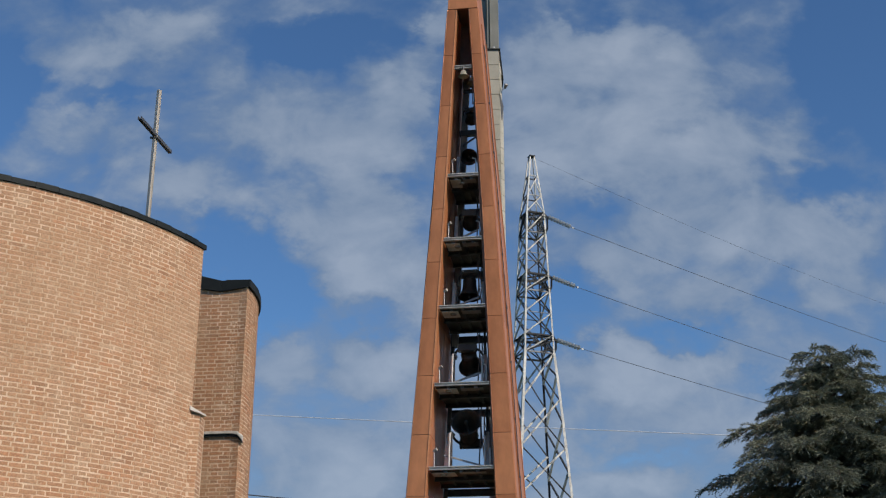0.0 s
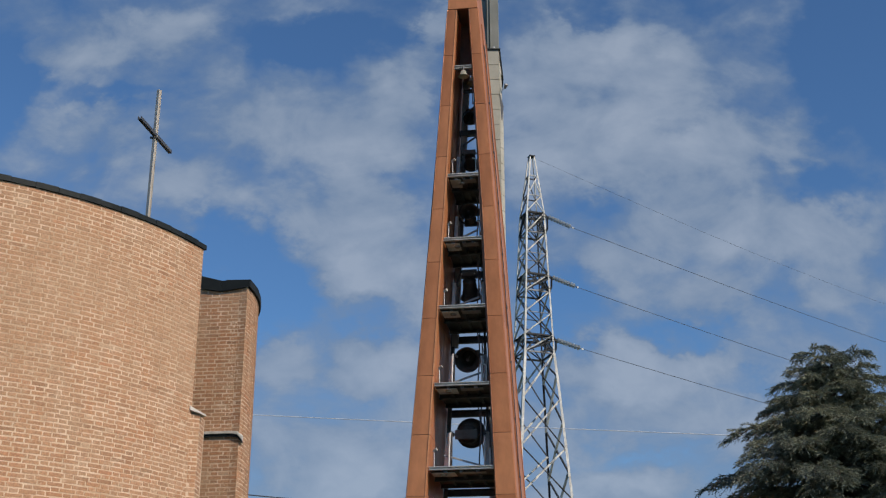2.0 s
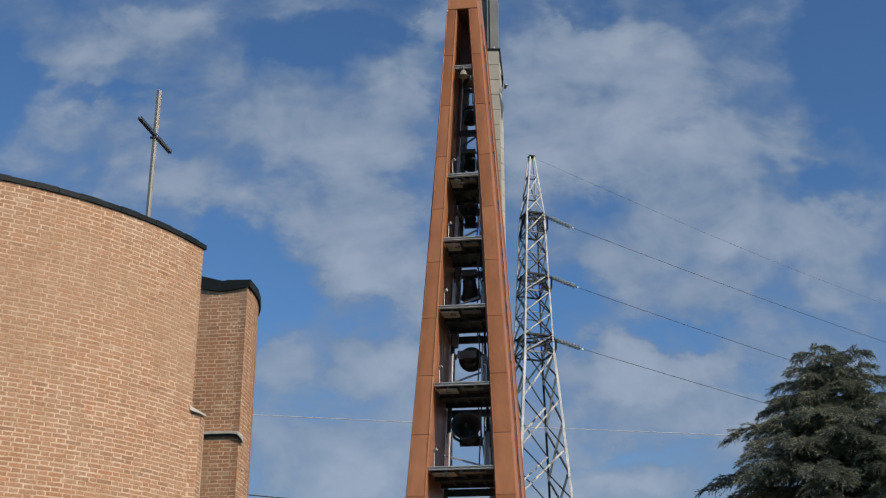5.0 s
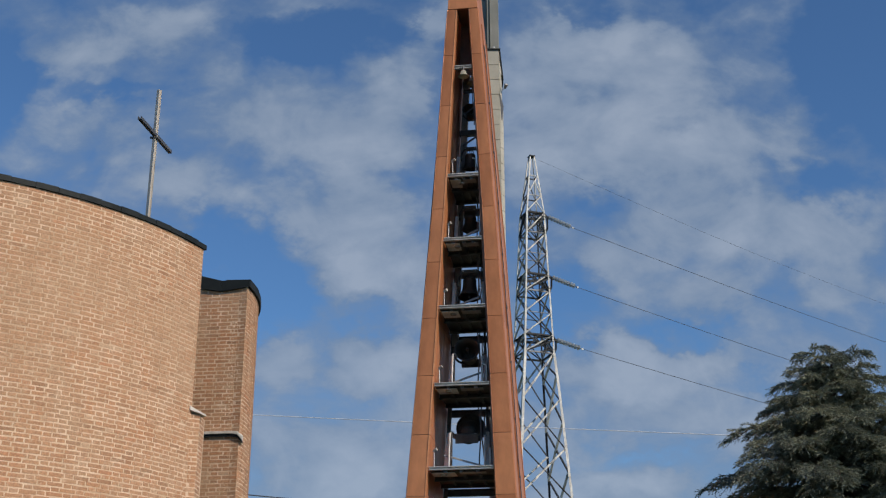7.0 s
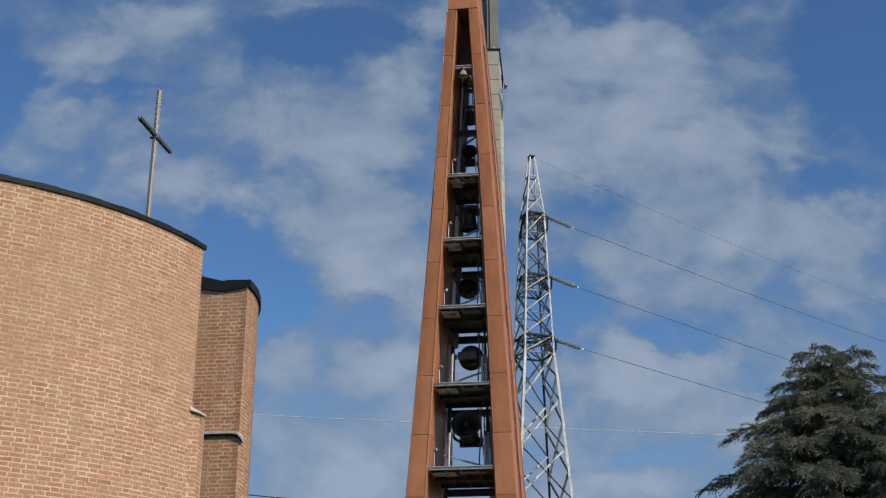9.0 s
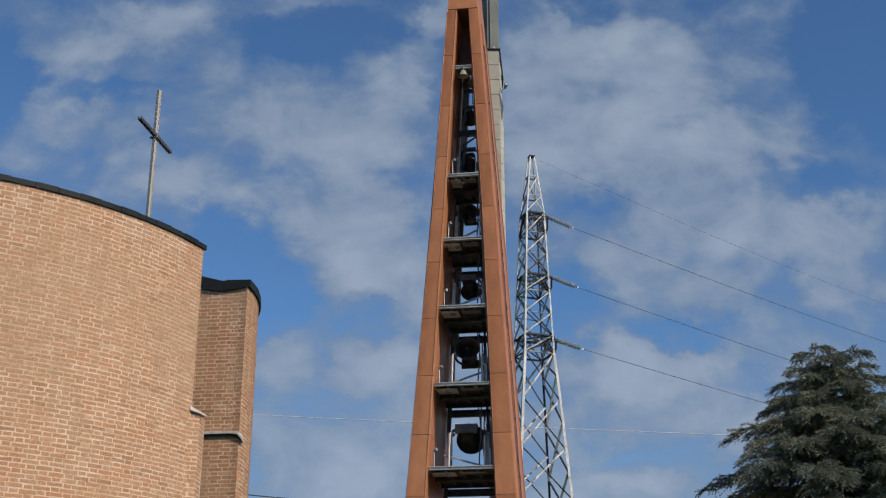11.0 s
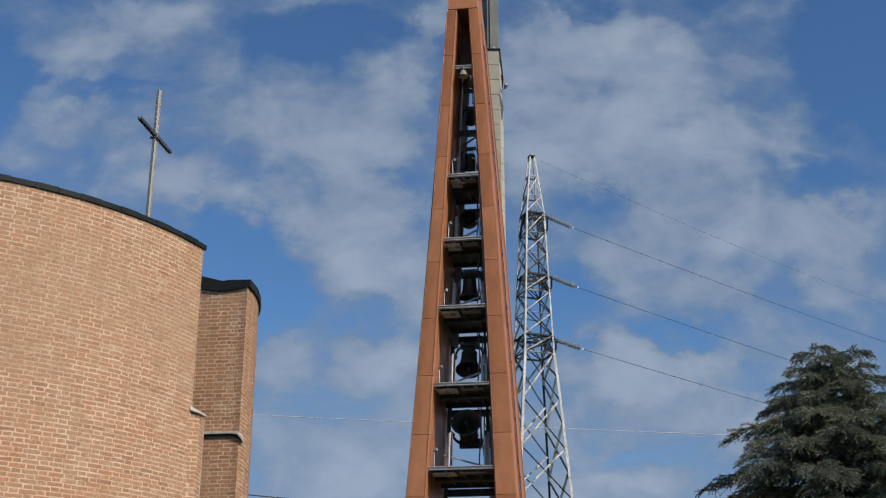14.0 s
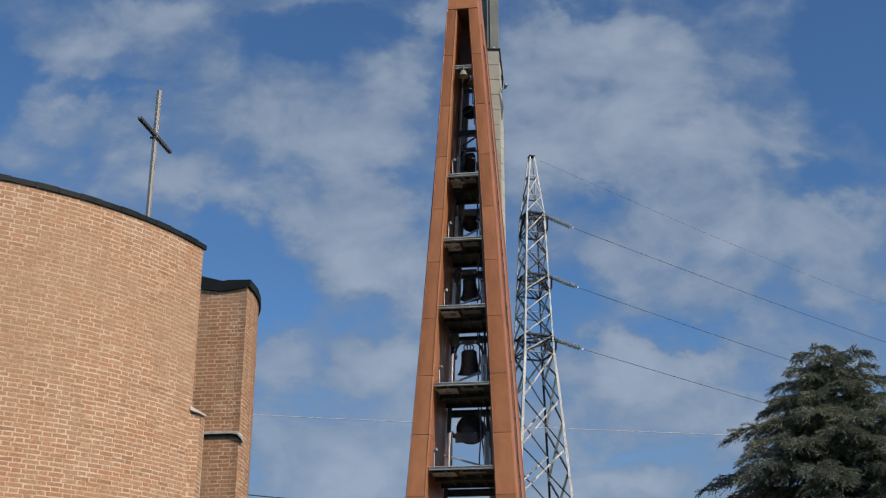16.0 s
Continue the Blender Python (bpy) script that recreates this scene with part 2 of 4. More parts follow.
def cloud_material():
    m = bpy.data.materials.new("cloud_layer")
    m.use_nodes = True
    n, l = m.node_tree.nodes, m.node_tree.links
    n.clear()

    def math_node(op, a, b=None, c=None, clamp=False):
        k = n.new("ShaderNodeMath")
        k.operation, k.use_clamp = op, clamp
        for sock, v in zip(k.inputs, (a, b, c)):
            if v is None:
                continue
            if isinstance(v, (int, float)):
                sock.default_value = v
            else:
                l.new(v, sock)
        return k.outputs[0]

    tc = n.new("ShaderNodeTexCoord")
    sep = n.new("ShaderNodeSeparateXYZ")
    l.new(tc.outputs["Object"], sep.inputs[0])
    u = math_node("DIVIDE", sep.outputs[0], sep.outputs[1])          # bearing
    v = math_node("DIVIDE", CLOUD_H, sep.outputs[1])                 # slope above the horizon
    uv = n.new("ShaderNodeCombineXYZ")
    l.new(u, uv.inputs[0])
    l.new(math_node("MULTIPLY", v, 1.3), uv.inputs[1])       # puffs lie flatter than they are wide

    def fbm(scale, detail, rough, shift, distort=0.0):
        t = n.new("ShaderNodeTexNoise")
        t.inputs["Scale"].default_value, t.inputs["Detail"].default_value = scale, detail
        t.inputs["Roughness"].default_value, t.inputs["Distortion"].default_value = rough, distort
        s = n.new("ShaderNodeVectorMath")
        s.operation = "ADD"
        s.inputs[1].default_value = (shift, shift * 0.7, shift * 0.3)
        l.new(uv.outputs[0], s.inputs[0])
        l.new(s.outputs[0], t.inputs["Vector"])
        return t.outputs[0]

    # ragged edges: the banks' outlines are shifted by a slow and a quick noise
    warp_u = math_node("MULTIPLY_ADD", math_node("SUBTRACT", fbm(13.0, 5.0, 0.6, 3.1), 0.5), 0.11, u)
    warp_v = math_node("MULTIPLY_ADD", math_node("SUBTRACT", fbm(13.0, 5.0, 0.6, 9.7), 0.5), 0.09, v)
    wuv = n.new("ShaderNodeCombineXYZ")
    l.new(warp_u, wuv.inputs[0])
    l.new(warp_v, wuv.inputs[1])

    def bank(cx, cy, rx, ry, weight):
        mp = n.new("ShaderNodeMapping")
        mp.vector_type = "POINT"
        mp.inputs["Location"].default_value = (-cx / rx, -cy / ry, 0)
        mp.inputs["Scale"].default_value = (1 / rx, 1 / ry, 0)
        l.new(wuv.outputs[0], mp.inputs[0])
        d = n.new("ShaderNodeVectorMath")
        d.operation = "LENGTH"
        l.new(mp.outputs[0], d.inputs[0])
        r = n.new("ShaderNodeMapRange")
        r.interpolation_type = "SMOOTHERSTEP"
        r.inputs[1].default_value, r.inputs[2].default_value = 0.25, 1.35
        r.inputs[3].default_value, r.inputs[4].default_value = weight, 0.0
        l.new(d.outputs["Value"], r.inputs[0])
        return r.outputs[0]

    total = None
    for b in CLOUD_BANKS + CLOUD_LOW + CLOUD_GAPS:
        o = bank(*b)
        total = o if total is None else math_node("ADD", total, o)
    wisps = math_node("MULTIPLY", math_node("SUBTRACT", fbm(11.0, 8.0, 0.54, 1.7, 0.4), 0.5), 1.6)
    flecks = math_node("MULTIPLY", math_node("SUBTRACT", fbm(30.0, 6.0, 0.55, 5.2), 0.5), 0.68)
    low = math_node("MAXIMUM", math_node("MULTIPLY", math_node("SUBTRACT", 0.40, v), 2.2), 0.0)
    density = math_node("ADD", math_node("ADD", math_node("ADD", total, low), 0.33), math_node("ADD", wisps, flecks))
    cover = n.new("ShaderNodeMapRange")
    cover.interpolation_type = "SMOOTHSTEP"
    cover.inputs[1].default_value, cover.inputs[2].default_value = -0.06, 0.95
    cover.inputs[3].default_value, cover.inputs[4].default_value = 0.0, 0.88
    l.new(density, cover.inputs[0])
    tone = ramp(n, [(0.25, CLOUD_DARK), (0.8, CLOUD_LIGHT)])
    l.new(math_node("MULTIPLY_ADD", wisps, 0.35, math_node("MULTIPLY", density, 0.55)), tone.inputs[0])
    glow = n.new("ShaderNodeEmission")
    l.new(tone.outputs[0], glow.inputs[0])
    clear = n.new("ShaderNodeBsdfTransparent")
    mx = n.new("ShaderNodeMixShader")
    l.new(cover.outputs[0], mx.inputs[0])
    l.new(clear.outputs[0], mx.inputs[1])
    l.new(glow.outputs[0], mx.inputs[2])
    out = n.new("ShaderNodeOutputMaterial")
    l.new(mx.outputs[0], out.inputs[0])
    return m


def at_sky(px, py, rx, ry, weight):
    """A bank of cloud in bearing and slope, from its place in degrees-like units of the view."""
    a, b, th = (px - 784) / 2154, (441 - py) / 2154, radians(20.6)
    den = math.cos(th) - b * math.sin(th)
    return (a / den, (math.sin(th) + b * math.cos(th)) / den, rx / 2154 / den, ry / 2154 / den ** 2, weight)


CLOUD_DARK, CLOUD_LIGHT = (0.18, 0.25, 0.365), (0.328, 0.39, 0.49)
CLOUD_BANKS = [at_sky(*b) for b in (
    (230, 75, 190, 60, 0.38), (140, 110, 110, 45, 0.22), (300, 60, 90, 45, 0.15), (340, 330, 110, 45, 0.1),
    (680, 460, 110, 90, 0.42), (640, 540, 120, 45, 0.32), (755, 50, 45, 60, 0.6), (720, 200, 80, 110, 0.35), (1050, 60, 130, 60, 0.25), (1200, 330, 180, 70, 0.25),
    (400, 130, 60, 40, 0.3), (170, 225, 110, 40, 0.25), (540, 205, 220, 85, 0.6),
    (590, 375, 150, 75, 0.62), (630, 485, 120, 50, 0.55), (350, 345, 90, 55, 0.3), (870, 320, 120, 70, 0.3), (640, 290, 110, 80, 0.4), (670, 120, 60, 80, 0.35), (1350, 130, 60, 60, 0.1), (1430, 290, 40, 30, 0.2), (1395, 255, 60, 50, 0.3), (1010, 440, 120, 60, 0.3), (1090, 130, 230, 100, 0.64),
    (1290, 110, 90, 75, 0.05), (1150, 260, 260, 80, 0.7), (1330, 400, 270, 80, 0.7), (1260, 520, 90, 45, 0.4),
    (1510, 510, 90, 60, 0.45), (660, 640, 110, 65, 0.6), (760, 130, 50, 60, 0.3), (1060, 640, 90, 60, 0.35), (1110, 480, 120, 70, 0.3), (1090, 720, 150, 60, 0.25), (1170, 655, 170, 60, 0.55))]
CLOUD_LOW = [at_sky(*b) for b in ((930, 200, 110, 160, 0.35), (300, 250, 220, 120, 0.15), (500, 645, 55, 50, 0.35), (590, 815, 170, 65, 0.32), (1110, 850, 110, 45, 0.4))]
CLOUD_GAPS = [at_sky(*b) for b in (
    (0, 170, 70, 110, -0.75), (575, 72, 170, 42, -0.65), (460, 510, 110, 110, -0.75), (700, 330, 75, 26, -0.2),
    (1520, 100, 130, 170, -1.0), (1205, 240, 50, 20, -0.3), (1490, 335, 80, 50, -0.5), (1040, 355, 45, 30, -0.25), (1150, 90, 60, 25, -0.2), (1010, 545, 75, 95, -0.5),
    (1200, 592, 140, 28, -0.45), (660, 568, 80, 24, -0.25), (380, 430, 80, 50, -0.5), (600, 715, 120, 28, -0.08),
    (1105, 815, 110, 30, -0.3), (1330, 672, 90, 30, -0.35), (1030, 15, 70, 26, -0.35), (200, 172, 130, 16, -0.3))]
bm = bmesh.new()
q = [bm.verts.new(p) for p in ((-4200, 420, 0), (4200, 420, 0), (4200, 4700, 0), (-4200, 4700, 0))]
bm.faces.new(q)
clouds = tagged(part("cloud_backdrop", bm, cloud_material()), "soft broken white and grey cloud drifting over blue sky", "clouds", kind="structure")
clouds.matrix_world = pose(0, 0, CLOUD_H + 1.6)

# ---- church: curved brick walls ----
COURSE, JOINT, STRETCH, HEAD = 0.065, 0.014, 0.228, 0.112


def brick_mesh(name, length, rng):
    """One brick face with worn, uneven edges; the outer side looks to -y."""
    h, g, e = (COURSE - JOINT) / 2, length / 2, 0.004
    j = lambda: rng.uniform(-0.004, 0.004)
    ring = [(-g + j(), -h + j()), (j(), -h + j()), (g + j(), -h + j()), (g + j(), h + j()), (j(), h + j()), (-g + j(), h + j())]
    bm = bmesh.new()
    loops = [[bm.verts.new((x * k, y, z * m)) for x, z in ring] for y, k, m in ((0.03, 1, 1), (-0.0004, 1, 1), (-0.0016, 1 - e / g, 1 - e / h))]
    for p, q in zip(loops, loops[1:]):
        for i in range(6):
            bm.faces.new((p[i], p[(i + 1) % 6], q[(i + 1) % 6], q[i]))
    bm.faces.new(loops[-1])
    bmesh.ops.recalc_face_normals(bm, faces=bm.faces)
    me = bpy.data.meshes.new(name)
    bm.to_mesh(me)
    bm.free()
    me.materials.append(BRICK)
    return me


shapes = random.Random(11)
STRETCHERS = [brick_mesh("brick_long", STRETCH, shapes) for _ in range(8)]
HEADERS = [brick_mesh("brick_short", HEAD, shapes) for _ in range(8)]


def arc_place(cx, cy, r):
    """Along an arc: metres counted anticlockwise from bearing 0 (+X); gives the spot and the outward normal."""
    def place(s):
        a = s / r
        return (cx + r * math.cos(a), cy + r * math.sin(a)), (math.cos(a), math.sin(a))
    return place


def line_place(p, q):
    d = Vector((q[0] - p[0], q[1] - p[1])).normalized()

    def place(s):
        return (p[0] + d.x * s, p[1] + d.y * s), (d.y, -d.x)
    return place


def lay(place, s0, s1, z0, z1, rng):
    """Flemish bond between s0 and s1: rows of (matrix, length)."""
    out = []
    rows = int((z1 - z0) / COURSE)
    for k in range(rows):
        z = z1 - (k + 0.5) * COURSE
        s = s0 + (0.0 if k % 2 else -0.195) + rng.uniform(-0.006, 0.006)
        long = True
        while s < s1:
            w = STRETCH if long else HEAD
            a, b = max(s, s0), min(s + w, s1)
            if b - a > 0.03:
                (x, y), (nx, ny) = place((a + b) / 2)
                jut = rng.uniform(-0.0002, 0.0014)
                m = Matrix.Translation((x + nx * jut, y + ny * jut, z + rng.uniform(-0.0045, 0.0045)))
                turn = Matrix(((-ny, -nx, 0, 0), (nx, -ny, 0, 0), (0, 0, 1, 0), (0, 0, 0, 1)))
                out.append((m @ turn @ pose(0, 0, 0, 0, rng.uniform(-0.9, 0.9), 0) @ Matrix.Diagonal((rng.uniform(0.94, 1.0), 1, rng.uniform(0.87, 1.04), 1)), b - a, w))
            s += w + JOINT
            long = not long
    return out


def joined_bricks(name, rows, parent, material):
    verts, faces = [], []
    worn_rng = random.Random(23)
    h, e, base = (COURSE - JOINT) / 2, 0.004, 0
    for m, length, w in rows:
        g = length / 2
        j = lambda: worn_rng.uniform(-0.004, 0.004)
        ring = [(-g + j(), -h + j()), (j(), -h + j()), (g + j(), -h + j()), (g + j(), h + j()), (j(), h + j()), (-g + j(), h + j())]
        for y, k, q in ((0.03, 1, 1), (-0.0004, 1, 1), (-0.0016, 1 - e / g, 1 - e / h)):
            verts += [m @ Vector((x * k, y, z * q)) for x, z in ring]
        for o in (0, 6):
            faces += [[base + o + i, base + o + (i + 1) % 6, base + o + 6 + (i + 1) % 6, base + o + 6 + i] for i in range(6)]
        faces.append([base + 12 + i for i in range(6)])
        base += 18
    me = bpy.data.meshes.new(name)
    me.from_pydata(verts, [], faces)
    me.materials.append(material)
    ob = new(name, me)
    ob.parent = parent
    return tagged(ob, "courses of pale orange brick in Flemish bond", kind="stuff")


def shell(bm, place, s0, s1, z0, z1, thick, steps):
    """A wall of some thickness along a place function."""
    ring = []
    for i in range(steps + 1):
        (x, y), (nx, ny) = place(s0 + (s1 - s0) * i / steps)
        ring.append(((x, y), (x - nx * thick, y - ny * thick)))
    for (a, b), (c, d) in zip(ring, ring[1:]):
        hexa(bm, [(*a, z0), (*c, z0), (*d, z0), (*b, z0)], [(*a, z1), (*c, z1), (*d, z1), (*b, z1)])
    bmesh.ops.remove_doubles(bm, verts=bm.verts, dist=1e-4)
    inner = [f for f in bm.faces if all(len(ed.link_faces) > 2 for ed in f.edges)]
    bmesh.ops.delete(bm, geom=inner, context="FACES")


CX, CY, CR = -8.913, 20.108, 5.462
TOP = 8.408
A_END, A_START = radians(-21.0), radians(-165)
apse = arc_place(CX, CY, CR)
church = empty("church", pose(0, 0, 0))
tagged(church, "round church of pale orange brick with dark metal coping", "church")
bm = bmesh.new()
shell(bm, apse, A_START * CR, A_END * CR, 0, TOP, 0.45, 72)
part("curved_wall", bm, MORTAR, church, "curved brick wall with pale mortar joints")
E0 = apse(A_END * CR)[0]
E1 = (E0[0] + 0.117, E0[1] + 0.067)
bm = bmesh.new()
foot = [E0, E1, (E1[0], E1[1] + 0.4), (E0[0] - 0.2, E0[1] + 0.4)]
hexa(bm, [(*p, 0) for p in foot], [(*p, 5.75) for p in foot])
part("thick_wall_foot", bm, MORTAR, church)

# annex: an end face with a shallow fold, then a second curved wall
P0, P1, P2 = (-4.189, 19.849), (-3.475, 19.750), (-3.338, 19.713)
BX, BY, BR = -6.807, 20.349, 3.527
side_place = arc_place(BX, BY, BR)
ANNEX_TOP = 8.312
a0 = math.atan2(P2[1] - BY, P2[0] - BX)
bm = bmesh.new()
fold = [P0, P1, P2] + [side_place(BR * (a0 + radians(k * 6)))[0] for k in range(1, 15)] + [(-7.0, 22.6), (-5.47, 20.95)]
hexa(bm, [(*p, 0) for p in fold], [(*p, ANNEX_TOP) for p in fold])
part("annex_wall", bm, MORTAR_CRISP, church)


def coping(place, s0, s1, z0, z1, out, inn, piece, parent):
    s, step = s0, 0
    while s < s1 - 0.02:
        e = min(s + piece, s1)
        step += 1
        z1 += 0.007 if step % 2 else -0.007
        out += 0.003 if step % 2 else -0.003
        bm = bmesh.new()
        n = 3
        for i in range(n):
            pa, pb = s + (e - s - 0.006) * i / n, s + (e - s - 0.006) * (i + 1) / n
            c = []
            for q in (pa, pb):
                (x, y), (nx, ny) = place(q)
                c.append(((x + nx * out, y + ny * out), (x - nx * inn, y - ny * inn)))
            hexa(bm, [(*c[0][0], z0), (*c[1][0], z0), (*c[1][1], z0 + 0.01), (*c[0][1], z0 + 0.01)],
                 [(*c[0][0], z1), (*c[1][0], z1), (*c[1][1], z1 + 0.02), (*c[0][1], z1 + 0.02)])
        part("coping", bm, DARK_SHEET, parent)
        s = e


coping(apse, A_START * CR, A_END * CR + 0.05, TOP + 0.003, TOP + 0.08, 0.03, 0.5, 0.33, church)
coping(side_place, a0 * BR, (a0 + radians(84)) * BR, ANNEX_TOP + 0.003, ANNEX_TOP + 0.13, 0.04, 0.4, 0.6, church)

# valley-shaped fascia boards over the annex front
for (ax, ay, alo, ahi), (bx, by, blo, bhi) in (((-4.284, 19.80, 8.338, 8.576), (-3.803, 19.754, 8.252, 8.445)), ((-3.80, 19.754, 8.252, 8.445), (-3.303, 19.671, 8.314, 8.410))):
    bm = bmesh.new()
    hexa(bm, [(ax, ay, alo), (bx, by, blo), (bx, by + 0.6, blo + 0.07), (ax, ay + 0.6, alo + 0.01)],
         [(ax, ay, ahi), (bx, by, bhi), (bx, by + 0.6, bhi + 0.05), (ax, ay + 0.6, ahi)])
    part("fascia", bm, DARK_SHEET, church)
bm = bmesh.new()
roof = [apse(CR * (A_START + (A_END - A_START) * i / 40))[0] for i in range(41)]
roof = [(CX + (x - CX) * 0.93, CY + (y - CY) * 0.93) for x, y in roof] + [(-4.9, 22.9), (-10, 24.4)]
hexa(bm, [(*p, 8.04) for p in roof], [(*p, 8.204) for p in roof])
part("flat_roof", bm, DARK_SHEET, church, "flat dark roof behind the coping")

# stone ledge on the annex with a return that bends down at the corner, small sloping stone on the wall's end
for name, m, z0, z1, out, lift in (("stone_ledge", STONE, 5.783, 5.825, 0.055, 0.045), ("ledge_flashing", DARK_SHEET, 5.735, 5.780, 0.035, 0.0)):
    bm = bmesh.new()
    row = [(-4.12, 19.84, 0.0), (-3.72, 19.784, 0.0), (-3.475, 19.75, 0.0), (-3.36, 19.715, -0.02), (-3.29, 19.715, -0.10)]
    for (xa, ya, da), (xb, yb, db) in zip(row, row[1:]):
        hexa(bm, [(xa, ya - out, z0 + da), (xb, yb - out, z0 + db), (xb, yb + 0.12, z0 + db), (xa, ya + 0.12, z0 + da)],
             [(xa, ya - out + 0.006, z1 + da), (xb, yb - out + 0.006, z1 + db), (xb, yb + 0.12, z1 + lift + db), (xa, ya + 0.12, z1 + lift + da)])
    bmesh.ops.remove_doubles(bm, verts=bm.verts, dist=1e-4)
    part(name, bm, m, church, "pale weathered stone ledge" if m is STONE else "dark metal flashing under the ledge")
(ex, ey), (nx, ny) = apse(A_END * CR + 0.02)
bm = bmesh.new()
hexa(bm, [(ex - 0.01, ey - 0.10, 5.80), (ex + 0.21, ey + 0.07, 5.735), (ex - 0.055, ey + 0.33, 5.74), (ex - 0.22, ey + 0.055, 5.80)],
     [(ex - 0.02, ey - 0.085, 5.865), (ex + 0.20, ey + 0.07, 5.757), (ex - 0.055, ey + 0.33, 5.80), (ex - 0.22, ey + 0.055, 5.865)])
part("sloping_stone", bm, STONE, church)

# mortar runs down the annex corner
drip = random.Random(8)
verge = line_place(P0, P1)
span = math.dist(P0, P1)
bm = bmesh.new()
for k in range(130):
    (x, y), (nx, ny) = verge(span * (0.92 + drip.gauss(0, 0.035)))
    z = drip.uniform(5.9, 7.75) if k < 100 else drip.uniform(4.0, 5.7)
    w, h = drip.uniform(0.005, 0.02), drip.uniform(0.006, 0.026)
    tx, ty = -ny, nx
    loop = [(drip.uniform(0.6, 1.1) * math.cos(a) * w, drip.uniform(0.6, 1.1) * math.sin(a) * h) for a in (0.3, 1.2, 2.2, 3.2, 4.3, 5.4)]
    hexa(bm, [(x + tx * u + nx * 0.001, y + ty * u + ny * 0.001, z + v) for u, v in loop], [(x + tx * u * 0.8 + nx * 0.0035, y + ty * u * 0.8 + ny * 0.0035, z + v * 0.8) for u, v in loop])
tagged(part("mortar_run", bm, MORTAR_CRISP, church, "pale mortar run down the brick corner"), kind="stuff")
back = [apse(A_START * CR)[0], (-10.2, 24.6), (-4.75, 23.0), (-5.3, 21.2)]
for p, q in zip(back, back[1:]):
    bm = bmesh.new()
    shell(bm, line_place(q, p), 0, math.dist(p, q), 0, 8.35, 0.3, 1)
    part("back_wall", bm, BRICK_JOINED, church)

# ---- cross on the roof ----
cross = empty("roof_cross", pose(-4.793, 18.315, 8.204))
tagged(cross, "slender metal cross standing on the church roof", "cross")
bm = bmesh.new()
box(bm, -0.019, 0.019, -0.026, 0.026, 0, 3.15)
for y in (-0.030, 0.022):
    box(bm, -0.027, 0.027, y, y + 0.008, 0, 3.15)
upright = part("upright", bm, CROSS_STEEL, cross)
upright.rotation_euler = (0, 0, radians(-32))
bm = bmesh.new()
box(bm, -0.665, 0.665, -0.030, 0.030, -0.025, -0.013)
for y in (-0.030, 0.020):
    box(bm, -0.665, 0.665, y, y + 0.01, -0.013, 0.030)
arm = part("crossbar", bm, DARK_STEEL, cross, "dark channel-section crossbar")
arm.matrix_local = pose(0.0, 0, 2.30, 0, 0, math.degrees(math.atan2(17.077 - 15.883, -4.217 + 4.418)))
bm = bmesh.new()
tube(bm, [(-0.075, 0, 0), (0.06, 0, 0)], 0.02, 10)
bolt = part("bolt", bm, DARK_STEEL, cross)
bolt.location = (0, -0.02, 2.25)

# ---- bell tower ----
TOWER = pose(0.65, 37.78, 0, 0, 0, -8.4)
tower = empty("bell_tower", TOWER)
tagged(tower, "tall tapering bell tower clad in orange copper sheet", "bell tower")
LEVELS = [0.0, 1.85, 3.8, 5.75, 7.70, 9.62, 11.53, 13.45, 15.39, 17.29, 19.22, 21.15, 23.13, 24.98]


def along(z, table):
    for (z0, v0), (z1, v1) in zip(table, table[1:]):
        if z <= z1 or (z1, v1) == table[-1]:
            return v0 + (v1 - v0) * (z - z0) / (z1 - z0)


LO = [(0, -2.43), (7.6, -1.82), (17.3, -1.02), (25.1, -0.49)]
LI = [(0, -1.66), (7.6, -1.20), (17.3, -0.60), (25.1, -0.14)]
RI = [(0, 1.25), (7.6, 0.96), (17.3, 0.64), (25.1, 0.24)]
RO = [(0, 2.03), (7.6, 1.60), (17.3, 1.07), (25.1, 0.585)]
DEEP = [(0, 4.4), (7.6, 4.0), (17.3, 3.6), (25.1, 2.7)]


def slab(bm, xa, xb, ya, yb, z0, z1):
    """A tapered block; each argument is a function of the height."""
    hexa(bm, [(xa(z0), ya(z0), z0), (xb(z0), ya(z0), z0), (xb(z0), yb(z0), z0), (xa(z0), yb(z0), z0)],
         [(xa(z1), ya(z1), z1), (xb(z1), ya(z1), z1), (xb(z1), yb(z1), z1), (xa(z1), yb(z1), z1)])


